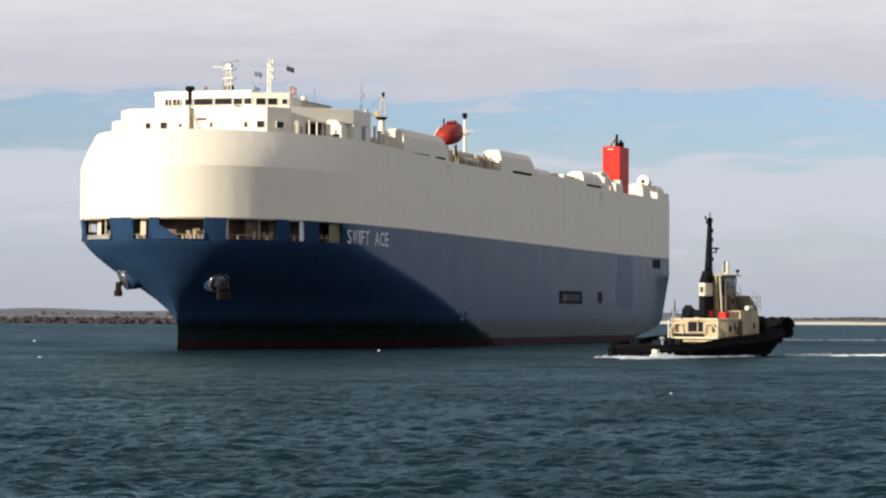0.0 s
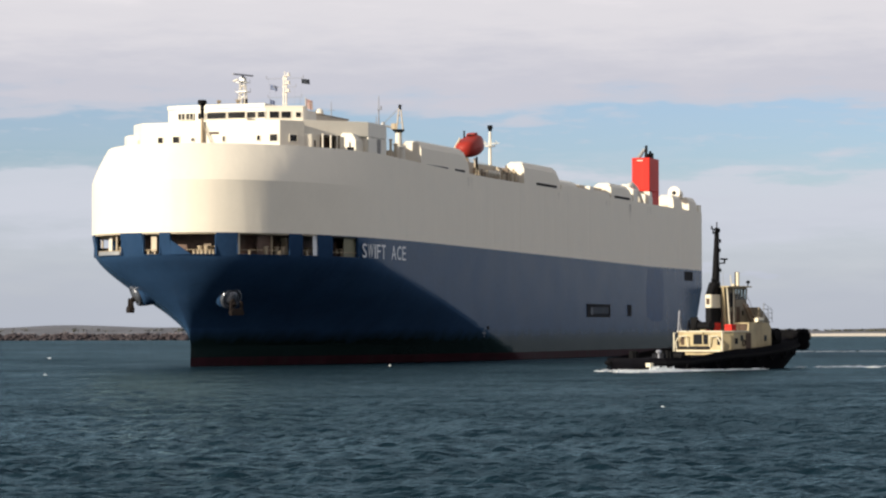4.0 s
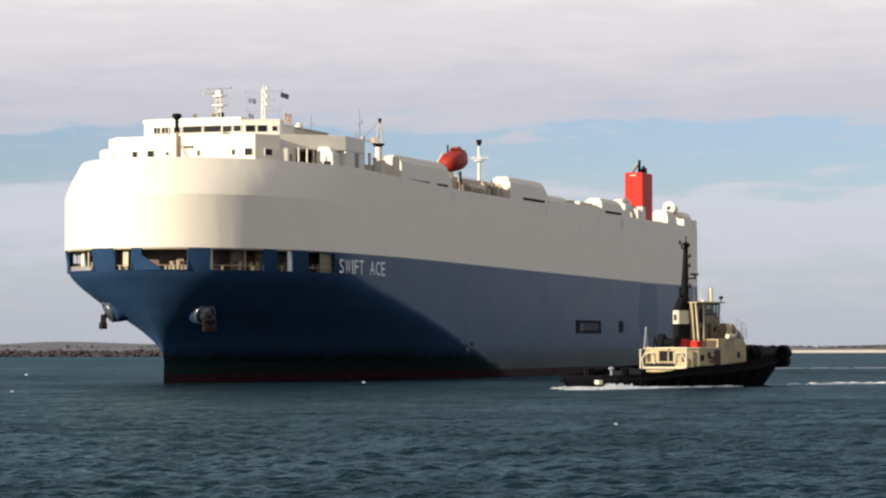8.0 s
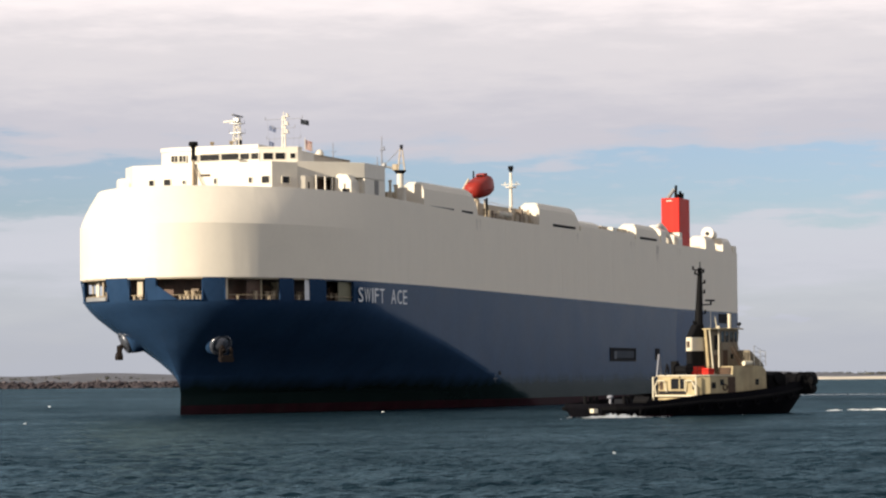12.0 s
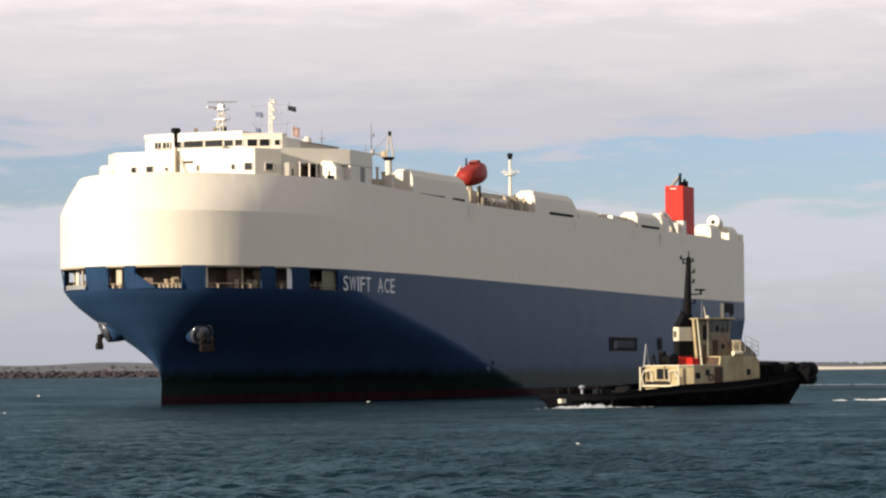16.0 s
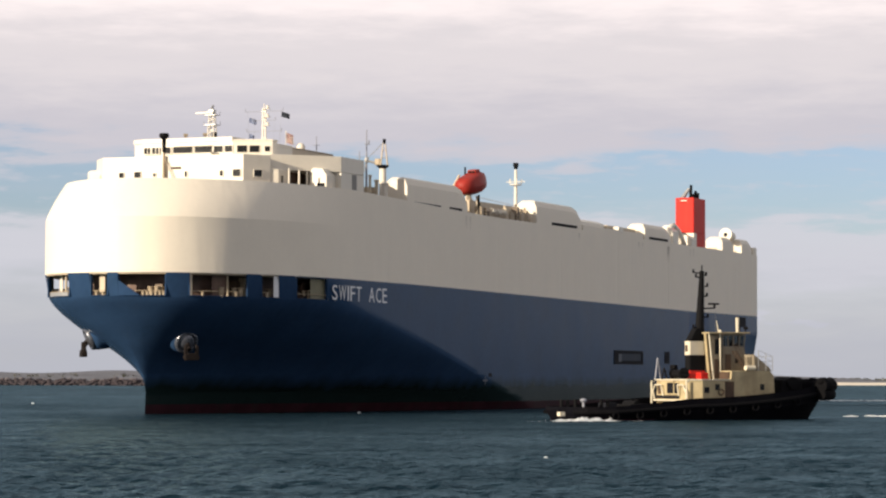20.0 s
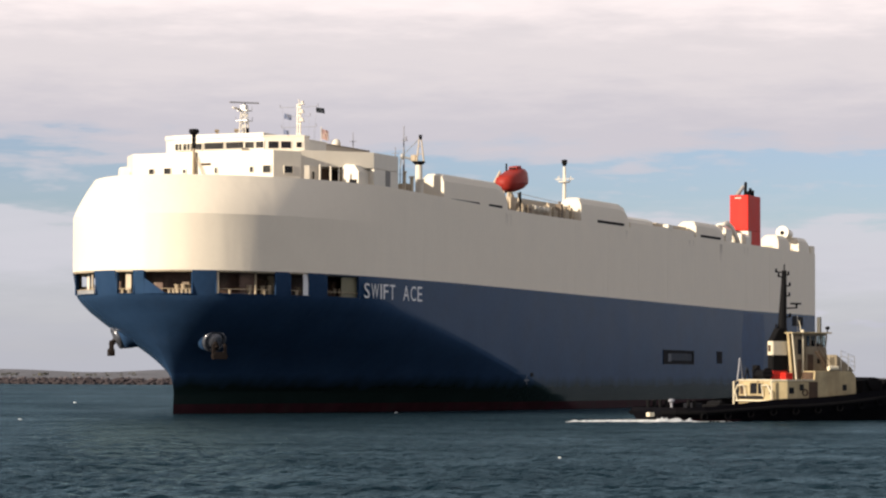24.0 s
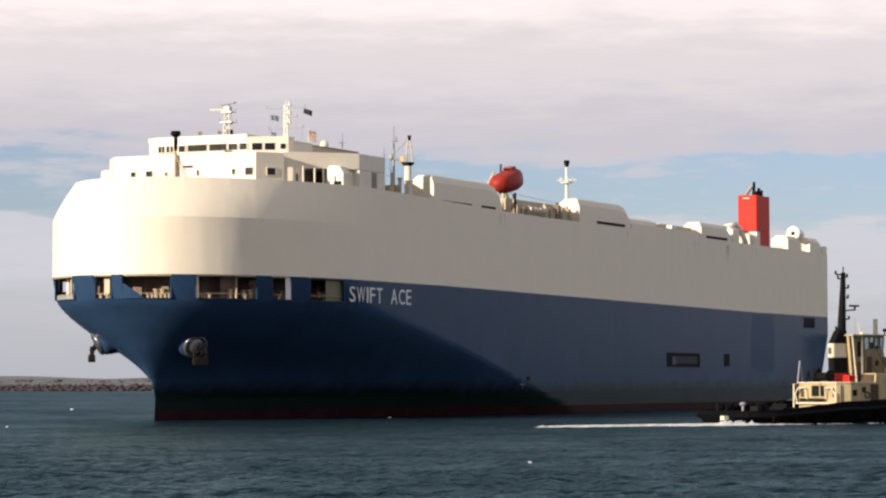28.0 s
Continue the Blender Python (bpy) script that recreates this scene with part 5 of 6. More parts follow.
# cowl vents aft of the funnel
for x_, y_, z_ in ((13.9, 176.6, 27.75), (11.5, 152.0, 27.0)):
    bm = B()
    rod(bm, (x_, y_ + 1.6, 24.7), (x_, y_ + 1.6, z_ - 0.4), 0.6, n=12)
    rod(bm, (x_, y_ - 0.8, z_ + 0.15), (x_, y_ + 2.4, z_ - 0.1), 1.0, 0.85, 18)
    rod(bm, (x_, y_ - 0.84, z_ + 0.15), (x_, y_ - 0.5, z_ + 0.13), 1.08, 1.05, 18)
    part("cowl_vent", bm, WHITE, SHIP, "white round cowl ventilator", smooth=False)
    bm = B()
    rod(bm, (x_, y_ - 0.9, z_ + 0.1), (x_, y_ - 0.8, z_ + 0.1), 0.34, n=14)
    part("cowl_mouth", bm, DARK, SHIP)
bm = B()
box(bm, -16.0, 16.05, 184.9, 186.95, 24.7, 26.1, 0.1)
part("stern_bulwark", bm, CREAM, SHIP, "cream stern bulwark")

# ---- the tug: x to its bow from the mast, y to its port side, z up ----
TUG = tagged(new("tugboat"), "harbour tug with black hull, cream deckhouse and tall black mast", "tugboat")


STERN = 0.084   # where the transom stands on the hull lines


def tug_half(u):
    """Half-breadth at deck level along the hull, u from 0 at the stern to 1 at the bow."""
    return 4.6 * min(1, 0.5 + 0.5 * (max(0, u - STERN) / 0.1) ** 0.5) * (1 if u < 0.675 else max(0.03, 1 - ((u - 0.675) / 0.325) ** 2.3) ** 0.6)


def tug_deck(u):
    return 1.0 + 0.55 * min(1, max(0, (u - 0.2) / 0.26)) + 1.55 * max(0, (u - 0.485) / 0.515) ** 1.5


bm = B()
N = 36
rings = []
for i in range(N + 1):
    u = STERN + (1 - STERN) * i / N
    b, dz = tug_half(u), tug_deck(u)
    x_wl, x_dk = -18.3 + 31.0 * u, -19.0 + 33.4 * u
    bw = b * (0.86 - 0.25 * max(0, (u - 0.6) / 0.4))
    prof = [(-1.6, bw * 0.6, x_wl * 0.96), (0.0, bw, x_wl), (dz * 0.6, b * 0.97, x_wl + (x_dk - x_wl) * 0.7), (dz, b, x_dk), (dz + 0.36 + 0.3 * min(1, max(0, (u - 0.15) / 0.3)), b * 0.985, x_dk)]
    rings.append([bm.verts.new((x, yy, z)) for z, yy, x in prof] + [bm.verts.new((x, -yy, z)) for z, yy, x in prof[::-1]])
for a, c in zip(rings, rings[1:]):
    for k in (0, 1, 2, 3, 5, 6, 7, 8):
        bm.faces.new((a[k], a[k + 1], c[k + 1], c[k]))
    bm.faces.new((a[9], a[0], c[0], c[9]))
bm.faces.new(rings[0])
bm.faces.new(rings[-1][::-1])
part("hull", bm, TUG_HULL, TUG, "black worn steel hull")
for sgn in (1, -1):
    bm = B()
    tube(bm, [(-19.0 + 33.4 * u, sgn * (tug_half(u) + 0.05), tug_deck(u) - 0.15) for u in (STERN + (1 - STERN) * i / N for i in range(N + 1))], 0.22, 8)
    part("rubbing_strake", bm, RUBBER, TUG, "black rubber fender strake")
for sgn in (1, -1):
    bm = B()
    tube(bm, [(-18.3 + 31.0 * u, sgn * (tug_half(u) * 0.86 + 0.02), 0.12) for u in (STERN + 0.03 * i for i in range(9))], 0.15, 6)
    part("waterline_stripe", bm, BOOT_RED, TUG, "dull red paint at the waterline aft")
# tyre fenders along the side
for sgn in (1, -1):
    for i, u in enumerate((0.18, 0.26, 0.34, 0.42, 0.5, 0.58, 0.66, 0.74, 0.82)):
        bm = B()
        hoop(bm, (-19.0 + 33.4 * u, sgn * (tug_half(u) + 0.12), tug_deck(u) - 0.55), 0.33, 0.11)
        part("tyre_fender", bm, RUBBER, TUG, "old tyre hung as a fender")
# heavy bow fender: stacked rubber rolls round the stem
for zz, rr in ((2.55, 0.62), (3.45, 0.70)):
    bm = B()
    pts = []
    for k in range(13):
        a = radians(-75 + 150 * k / 12)
        pts.append((10.9 + 4.1 * math.cos(a) - 0.1 * (3.4 - zz), 3.5 * math.sin(a), zz))
    tube(bm, pts, rr, 12)
    part("bow_fender", bm, RUBBER, TUG, "thick black rubber bow fender")
for k in range(7):
    a = radians(-72 + 24 * k)
    bm = B()
    x_, y_ = 11.0 + 4.0 * math.cos(a), 3.4 * math.sin(a)
    ball(bm, (x_, y_, 3.9), 0.55, 0.55, 0.42, 10, 6)
    part("bow_tyre", bm, RUBBER, TUG)
bm = B()
box(bm, 9.0, 11.6, -1.0, 1.0, 2.6, 4.1, 0.2)
rod(bm, (10.2, -1.3, 3.7), (10.2, 1.3, 3.7), 0.65, n=14)
part("fore_winch", bm, BLACK, TUG, "black towing winch on the foredeck")
# deck
bm = B()
for i in range(N):
    u0, u1 = (STERN + (1 - STERN) * k / N for k in (i, i + 1))
    v = [bm.verts.new((-19.0 + 33.4 * u, s * tug_half(u) * 0.98, tug_deck(u))) for u, s in ((u0, -1), (u1, -1), (u1, 1), (u0, 1))]
    bm.faces.new(v)
bmesh.ops.remove_doubles(bm, verts=bm.verts[:], dist=0.01)
bmesh.ops.solidify(bm, geom=bm.faces[:], thickness=0.05)
part("deck", bm, TUG_HULL, TUG, "dark working deck")
# deckhouse: aft part lower, fore part a step higher
W = 3.25


def house_half(x):
    """Half-breadth of the deckhouse, narrowing forward."""
    return W + 0.12 - 0.11 * (x + 2.2)


bm = B()
prism(bm, [(1.4, 1.4), (7.2, 2.0), (7.0, 4.5), (6.5, 4.95), (1.5, 4.95), (1.4, 3.95)], "y", -W, W, 0.1)
for v in bm.verts:      # the house narrows towards the bow
    v.co.y *= house_half(v.co.x) / W
prism(bm, [(-3.35, -2.65), (-3.35, 2.65), (-2.2, house_half(-2.2)), (1.42, house_half(1.42)), (1.42, -house_half(1.42)), (-2.2, -house_half(-2.2))], "z", 1.35, 3.95, 0.06)
HOUSE = part("deckhouse", bm, TUG_CREAM, TUG, "cream deckhouse")
bm = B()
prism(bm, [(-3.5, -2.75), (-3.5, 2.75), (-2.3, W + 0.2), (1.3, W - 0.18), (1.3, -W + 0.18), (-2.3, -W - 0.2)], "z", 3.95, 4.08, 0.03)
part("boat_deck", bm, TUG_WHITE, HOUSE)
for y0, y1, z0, z1 in ((-1.05, 0.75, 2.65, 3.7), (1.9, 2.3, 2.6, 3.5), (-2.5, -2.1, 2.6, 3.3)):
    bm = B()
    box(bm, -3.42, -3.32, y0, y1, z0, z1, 0.03)
    part("after_opening", bm, RUST if y0 > 1 else DARK, HOUSE, "dark opening in the deckhouse end")
bm = B()
for a, b, c, d in ((-1.15, 0.85, 3.7, 3.78), (-1.15, 0.85, 2.55, 2.65), (-1.15, -1.05, 2.65, 3.7), (0.75, 0.85, 2.65, 3.7), (-0.45, -0.33, 2.65, 3.7)):
    box(bm, -3.47, -3.33, a, b, c, d)
part("opening_coaming", bm, TUG_CREAM, HOUSE, "pale frame round the after openings")
bm = B()
box(bm, -3.6, -3.36, -0.5, 0.4, 3.72, 3.92, 0.04)
part("deck_light", bm, TUG_CREAM, HOUSE, "pale deck light over the opening")
bm = B()
box(bm, -3.43, -3.31, -1.2, 2.5, 2.12, 2.45, 0.03)
part("after_slot", bm, DARK, HOUSE)
for sgn in (1, -1):
    bm = B()
    box(bm, -2.0, -1.4, sgn * house_half(-1.7) - 0.06, sgn * house_half(-1.7) + 0.06, 2.7, 3.3, 0.03)
    part("side_opening", bm, DARK, HOUSE)
    for x0, z0 in ((5.2, 3.0), (-0.6, 3.0)):
        bm = B()
        box(bm, x0, x0 + 0.5, sgn * house_half(x0 + 0.25) - 0.06, sgn * house_half(x0 + 0.25) + 0.06, z0, z0 + 0.6, 0.03)
        part("porthole", bm, GLASS, HOUSE)
    bm = B()
    box(bm, 0.62, 1.72, sgn * house_half(1.1) - 0.07, sgn * house_half(1.1) + 0.07, 1.9, 3.85, 0.03)
    part("house_door", bm, RUST, HOUSE, "dark brown doorway")
    bm = B()
    rod(bm, (3.3, sgn * 2.75, 5.22), (4.4, sgn * 2.75, 5.22), 0.25, n=12)
    part("liferaft_canister", bm, TUG_WHITE, TUG, "white liferaft canister")
    bm = B()
    hoop(bm, (0.1, sgn * (house_half(0.1) + 0.06), 2.8), 0.3, 0.07, 16, 6)
    part("lifebuoy", bm, RUST, TUG, "dull brown lifebuoy on the house side")
    bm = B()
    tube(bm, [(-3.5, sgn * 2.7, 1.95), (-3.75, sgn * 2.7, 2.9), (-3.75, sgn * 2.3, 3.5), (-3.75, sgn * 1.4, 3.5), (-3.5, sgn * 1.3, 2.4)], 0.08, 6)
    part("pipe_hoop", bm, TUG_WHITE, TUG)
    bm = B()
    rod(bm, (-3.75, sgn * 2.9, 1.4), (-3.75, sgn * 2.9, 3.9), 0.09, n=6)
    rod(bm, (-3.75, sgn * 2.9, 3.85), (-3.4, sgn * 2.9, 3.85), 0.06, n=6)
    part("after_post", bm, TUG_WHITE, TUG)
# ledge, hoops, posts and deck edge: paler than the house to suggest sunlight
bm = B()
box(bm, -3.75, -3.36, -2.7, 2.7, 1.9, 2.05, 0.04)
part("stern_ledge", bm, TUG_WHITE, TUG, "pale ledge under the deckhouse end")
# wheelhouse: solid below, glazed all round above, flat roof on posts
bm = B()
prism(bm, [(1.75, 4.9), (5.0, 4.9), (4.6, 7.4), (1.75, 7.4)], "y", -1.10, 0.6, 0.06)
for v in bm.verts:      # sides drawn in towards the front
    v.co.y *= 1 - 0.09 * (v.co.x - 1.75)
WHT = part("wheelhouse", bm, TUG_SHADED, TUG, "cream wheelhouse glazed all round under a flat roof")
bm = B()
box(bm, 1.56, 5.05, -1.2, 0.78, 8.70, 8.84, 0.05)
part("wheelhouse_roof", bm, TUG_CREAM, WHT, "thin flat pale roof")
bm = B()
box(bm, 1.78, 4.75, -1.05, 0.57, 8.5, 8.69, 0.02)
for v in bm.verts:
    v.co.y *= 1 - 0.09 * (v.co.x - 1.75)
part("wheelhouse_header", bm, TUG_SHADED, WHT)
for side_ in (0.55, -1.05):
    for x_ in (1.81, 2.5, 3.2, 3.95, 4.7):
        bm = B()
        lean_ = 0.14 if x_ > 4.5 else 0.0
        y_ = side_ * (1 - 0.09 * (x_ - 1.75))
        rod(bm, (x_ - lean_, y_, 7.38), (x_, y_, 8.55), 0.075, n=6)
        part("mullion", bm, TUG_SHADED, WHT)
    for x0, x1 in ((1.89, 2.42), (2.58, 3.12), (3.28, 3.87), (4.03, 4.5)):
        bm = B()
        box(bm, x0, x1, side_ - 0.02, side_ + 0.02, 7.42, 8.5)
        for v in bm.verts:
            v.co.y *= 1 - 0.09 * (v.co.x - 1.75)
        part("window", bm, PANE, WHT)
for x_, end_ in ((1.80, "back_window"), (4.6, "front_window")):
    for y_ in (-0.72, -0.18, 0.3) if x_ < 3 else (-0.50, -0.15, 0.2):
        bm = B()
        box(bm, x_ - 0.02, x_ + 0.02, y_ - 0.2, y_ + 0.2, 7.42, 8.5) if x_ < 3 else box(bm, x_ - 0.02, x_ + 0.02, y_ - 0.15, y_ + 0.15, 7.42, 8.5)
        part(end_, bm, PANE, WHT)
    for y_ in (-0.45, 0.06) if x_ < 3 else (-0.325, 0.025):
        bm = B()
        rod(bm, (x_, y_, 7.4), (x_, y_, 8.52), 0.055, n=6)
        part("mullion", bm, TUG_SHADED, WHT)
bm = B()
box(bm, 3.9, 4.4, -0.7, 0.35, 7.41, 7.7, 0.05)
part("console", bm, DARK, WHT, "dark steering console")
bm = B()
box(bm, 3.2, 3.6, -0.6, -0.1, 7.41, 8.05, 0.08)
part("helm_seat", bm, DARK, WHT, "dark helm seat")
for sgn in (1, -1):
    yw = 0.6 if sgn > 0 else -1.1
    bm = B()
    box(bm, 2.1, 2.8, yw * 0.94 - 0.06, yw * 0.94 + 0.06, 4.95, 6.6, 0.03)
    part("wheelhouse_door", bm, RUST, WHT, "dark brown door below the bridge")
    bm = B()
    box(bm, 3.4, 3.75, yw * 0.835 - 0.06, yw * 0.835 + 0.06, 5.7, 6.2, 0.03)
    part("porthole", bm, GLASS, WHT)
    bm = B()      # stair up the side of the wheelhouse
    for dy in (-0.25, 0.25):
        rod(bm, (4.1, yw + sgn * 0.35 + dy, 4.95), (2.6, yw + sgn * 0.35 + dy, 6.9), 0.06, n=6)
        rod(bm, (4.1, yw + sgn * 0.35 + dy, 5.75), (2.6, yw + sgn * 0.35 + dy, 7.7), 0.025, n=5)
    for k in range(8):
        f = (k + 0.5) / 8
        box(bm, 4.1 - 1.5 * f - 0.12, 4.1 - 1.5 * f + 0.12, yw + sgn * 0.35 - 0.24, yw + sgn * 0.35 + 0.24, 4.95 + 1.95 * f, 4.99 + 1.95 * f)
    part("bridge_stair", bm, RUST, TUG, "brown steel stair to the bridge")
# added brown panel: the shade on the step's after face, put into colour
bm = B()
box(bm, 1.33, 1.44, -2.75, -1.15, 4.1, 4.82, 0.02)
part("step_locker", bm, RUST, HOUSE, "dark brown panel for the shade at the break of the deckhouse")
# lit end plate and side casing of the companionway between funnel and bridge
bm = B()
prism(bm, [(0.42, 4.05), (0.58, 4.05), (0.14, 8.65), (-0.02, 8.65)], "y", -0.84, -0.5, 0.03)
part("end_plate", bm, TUG_CREAM, TUG, "narrow leaning pale plate beside the funnel")
bm = B()
rod(bm, (0.62, -1.2, 4.05), (0.16, -1.12, 8.7), 0.075, n=8)
part("leaning_leg", bm, TUG_WHITE, TUG, "pale leaning leg under the platform")
bm = B()
prism(bm, [(0.78, 4.05), (1.6, 4.05), (1.6, 8.6), (0.34, 8.6)], "y", -0.98, 0.45, 0.04)
CT = part("companion_trunk", bm, TUG_SHADED, TUG, "cream companion trunk behind the bridge, darkened for shade")
for x0, x1, z0, z1, mat_ in ((0.95, 1.45, 6.6, 8.1, DARK), (0.9, 1.5, 4.2, 6.1, RUST)):
    bm = B()
    box(bm, x0, x1, -1.01, -0.96, z0, z1)
    part("trunk_recess", bm, mat_, CT, "dark recess in the trunk side")
bm = B()
rod(bm, (1.5, -1.1, 4.1), (1.5, -1.1, 8.65), 0.08, n=8)
ball(bm, (1.5, -1.1, 8.88), 0.16, 0.16, 0.2, 10, 6)
part("corner_post", bm, TUG_WHITE, TUG, "pale post with a round cap")
bm = B()
rod(bm, (1.45, -0.9, 8.8), (1.2, -0.9, 10.0), 0.06, 0.03, 6)
part("aerial_post", bm, TUG_WHITE, TUG, "short slanting pale aerial")
bm = B()
box(bm, -0.1, 1.6, -1.5, 0.45, 8.66, 8.80, 0.02)
part("after_platform", bm, TUG_CREAM, TUG)
bm = B()
rod(bm, (4.5, 0.2, 8.84), (4.5, 0.2, 10.35), 0.17, 0.19, 12)
part("searchlight_post", bm, TUG_WHITE, TUG, "white post on the wheelhouse roof")
bm = B()
rod(bm, (4.65, -0.95, 8.84), (4.65, -0.95, 9.15), 0.06, n=6)
rod(bm, (4.5, -0.95, 9.25), (4.8, -0.95, 9.29), 0.15, 0.18, 10)
part("searchlight", bm, BLACK, TUG, "small black searchlight on the wheelhouse roof")
bm = B()
box(bm, 4.75, 5.0, 0.35, 0.75, 8.84, 10.4, 0.06)
part("roof_locker", bm, DARK, TUG, "tall dark box on the wheelhouse roof")
bm = B()
rod(bm, (2.2, 0.6, 8.84), (2.2, 0.6, 10.6), 0.03, 0.015, 5)
part("whip_aerial", bm, STEEL, TUG)
bm = B()
for z_ in (5.5, 6.0, 6.5):
    tube(bm, [(4.9, -2.3, z_ + 0.5), (6.6, -2.3, z_ - 0.1), (6.6, 1.4, z_ - 0.1), (4.9, 1.4, z_ + 0.5)], 0.02, 5)
for x_, z_ in ((4.9, 7.0), (5.8, 6.7), (6.6, 6.4)):
    for y_ in (-2.3, 1.4):
        rod(bm, (x_, y_, 4.95), (x_, y_, z_), 0.035, n=5)
part("bridge_rail", bm, STEEL, TUG, "thin grey rail before the wheelhouse")
bm = B()
prism(bm, [(4.6, 4.9), (6.8, 4.9), (6.4, 5.3), (4.6, 6.6)], "y", -2.0, 0.9, 0.06)
part("bridge_front_casing", bm, TUG_SHADED, TUG)
# funnel with coloured bands, mast on top
FUN = new("funnel")
FUN.parent = TUG
FUN.matrix_basis = pose(-0.65, 0.1, 0.0)
for name_, z0, z1, w, mat_, lab in (("red_band", 4.05, 4.95, 0.99, RED, "bright red lowest band"), ("black_band", 4.95, 6.5, 0.98, BLACK, "black lower band"),
                                     ("cream_band", 6.5, 7.9, 1.0, TUG_WHITE, "pale cream band"), ("black_cap", 7.9, 9.2, 0.96, BLACK, "black cap")):
    bm = B()
    d_ = 0.42
    prism(bm, [(-w, -d_ * 0.7), (-w * 0.85, -d_), (w * 0.85, -d_), (w, -d_ * 0.7), (w, d_ * 0.7), (w * 0.85, d_), (-w * 0.85, d_), (-w, d_ * 0.7)], "z", z0, z1, 0.03)
    if name_ == "black_cap":
        for v in bm.verts:
            if v.co.z > (z0 + z1) / 2:
                v.co.x = 0.35 + v.co.x * 0.55
    part(name_, bm, mat_, FUN, lab)
bm = B()
box(bm, -1.02, -0.98, -0.2, 0.2, 6.85, 7.5)
part("funnel_badge", bm, RUST, FUN)
bm = B()
rod(bm, (-0.1, 0.1, 8.5), (0.2, 0.1, 15.0), 0.46, 0.22, 10)
rod(bm, (0.2, 0.1, 15.0), (0.2, 0.1, 15.6), 0.06, n=6)
MAST = part("mast", bm, BLACK, TUG, "tall tapering black mast")
for z_, l_, sx_ in ((14.75, 0.8, -1), (14.3, 0.5, -1), (13.4, 0.45, 1), (12.4, 0.4, 1), (11.2, 1.3, 1), (10.3, 0.5, 1), (14.5, 0.3, 1), (9.2, 0.8, -1)):
    bm = B()
    rod(bm, (0.2, 0.1, z_), (0.2 + sx_ * (l_ + 0.2), 0.1, z_ + 0.08), 0.07, n=6)
    rod(bm, (0.2 + sx_ * (l_ + 0.2), 0.1, z_ + 0.02), (0.2 + sx_ * (l_ + 0.2), 0.1, z_ + 0.4), 0.1, n=6)
    part("mast_bracket", bm, BLACK, MAST)
bm = B()
box(bm, 1.0, 2.2, 0.0, 0.2, 11.6, 11.78, 0.03)
part("tug_radar", bm, BLACK, MAST)
# boat-deck and after-deck gear
bm = B()
box(bm, -2.2, -1.3, -3.1, -2.2, 4.08, 4.75, 0.12)
part("raft_locker", bm, RED, TUG, "bright red locker on the boat deck")
bm = B()
rod(bm, (-2.7, -1.0, 4.6), (-2.7, 0.6, 4.6), 0.42, n=16)
for y_ in (-1.0, 0.6):
    rod(bm, (-2.7, y_ - 0.06, 4.65), (-2.7, y_ + 0.06, 4.65), 0.58, n=16)
box(bm, -2.4, -2.0, 1.0, 1.8, 4.08, 5.5, 0.1)
part("rope_reel", bm, BLACK, TUG, "black rope reel on the boat deck")
for y_, top_ in ((2.5, 6.2), (1.4, 5.2)):
    bm = B()
    rod(bm, (-3.6, y_, 4.05), (-3.3, y_, top_), 0.09, n=6)
    rod(bm, (-3.0, y_, 4.05), (-3.3, y_, top_), 0.09, n=6)
    part("boat_derrick", bm, MAST_GREY if y_ > 2 else DARK, TUG, "boat derrick of thin steel tubes")
bm = B()
for z_ in (4.5, 4.9):
    tube(bm, [(-1.0, -3.3, z_), (-2.3, -3.3, z_), (-3.4, -2.8, z_), (-3.4, 2.8, z_), (-2.3, 3.3, z_), (-1.0, 3.3, z_)], 0.016, 5)
for x_, y_ in ((-3.4, -2.8), (-3.4, -1), (-3.4, 1), (-3.4, 2.8), (-2.3, 3.3), (-2.3, -3.3), (-1.0, 3.3), (-1.0, -3.3)):
    rod(bm, (x_, y_, 4.05), (x_, y_, 4.9), 0.02, n=5)
part("boat_deck_rail", bm, DARK, TUG, "thin dark boat-deck rail")
bm = B()
box(bm, -9.0, -7.2, -1.3, 1.3, 1.2, 1.6, 0.08)
rod(bm, (-8.1, -1.0, 1.6), (-8.1, 1.0, 1.6), 0.35, n=12)
part("towing_hook", bm, BLACK, TUG, "black towing gear on the after deck")
for x_, y_ in ((-12.6, 2.2), (-12.6, -2.2), (-15.6, 0.0), (-6.0, 2.6)):
    bm = B()
    for dx in (-0.35, 0.35):
        rod(bm, (x_ + dx, y_, 1.0), (x_ + dx, y_, 1.95), 0.17, 0.17, 10)
        rod(bm, (x_ + dx, y_, 1.95), (x_ + dx, y_, 2.05), 0.24, 0.22, 10)
    part("deck_bollard", bm, BLACK, TUG, "black double bollard on the after deck")
bm = B()
box(bm, -11.4, -10.2, -0.7, 0.7, 1.0, 1.75, 0.08)
part("deck_hatch", bm, DARK, TUG, "dark raised hatch on the after deck")
bm = B()
rod(bm, (-15.2, -2.6, 1.2), (-15.2, -2.6, 1.9), 0.12, n=8)
ball(bm, (-15.2, -2.6, 2.0), 0.34, 0.3, 0.2, 10, 6)
part("mushroom_vent", bm, MAST_GREY, TUG, "grey mushroom vent on the after deck")
bm = B()
box(bm, -18.5, -17.95, -3.72, -3.2, 0.5, 0.9, 0.02)
part("white_mark", bm, TUG_WHITE, TUG, "small white painted mark on the quarter")


# the rail, the casing and the stairs before the bridge stand a little to starboard
for ob in TUG.children_recursive:
    if ob.name.split(".")[0] in ("bridge_rail", "bridge_front_casing", "bridge_stair"):
        ob.data.transform(Matrix.Translation((-0.05, -0.45, 0)))
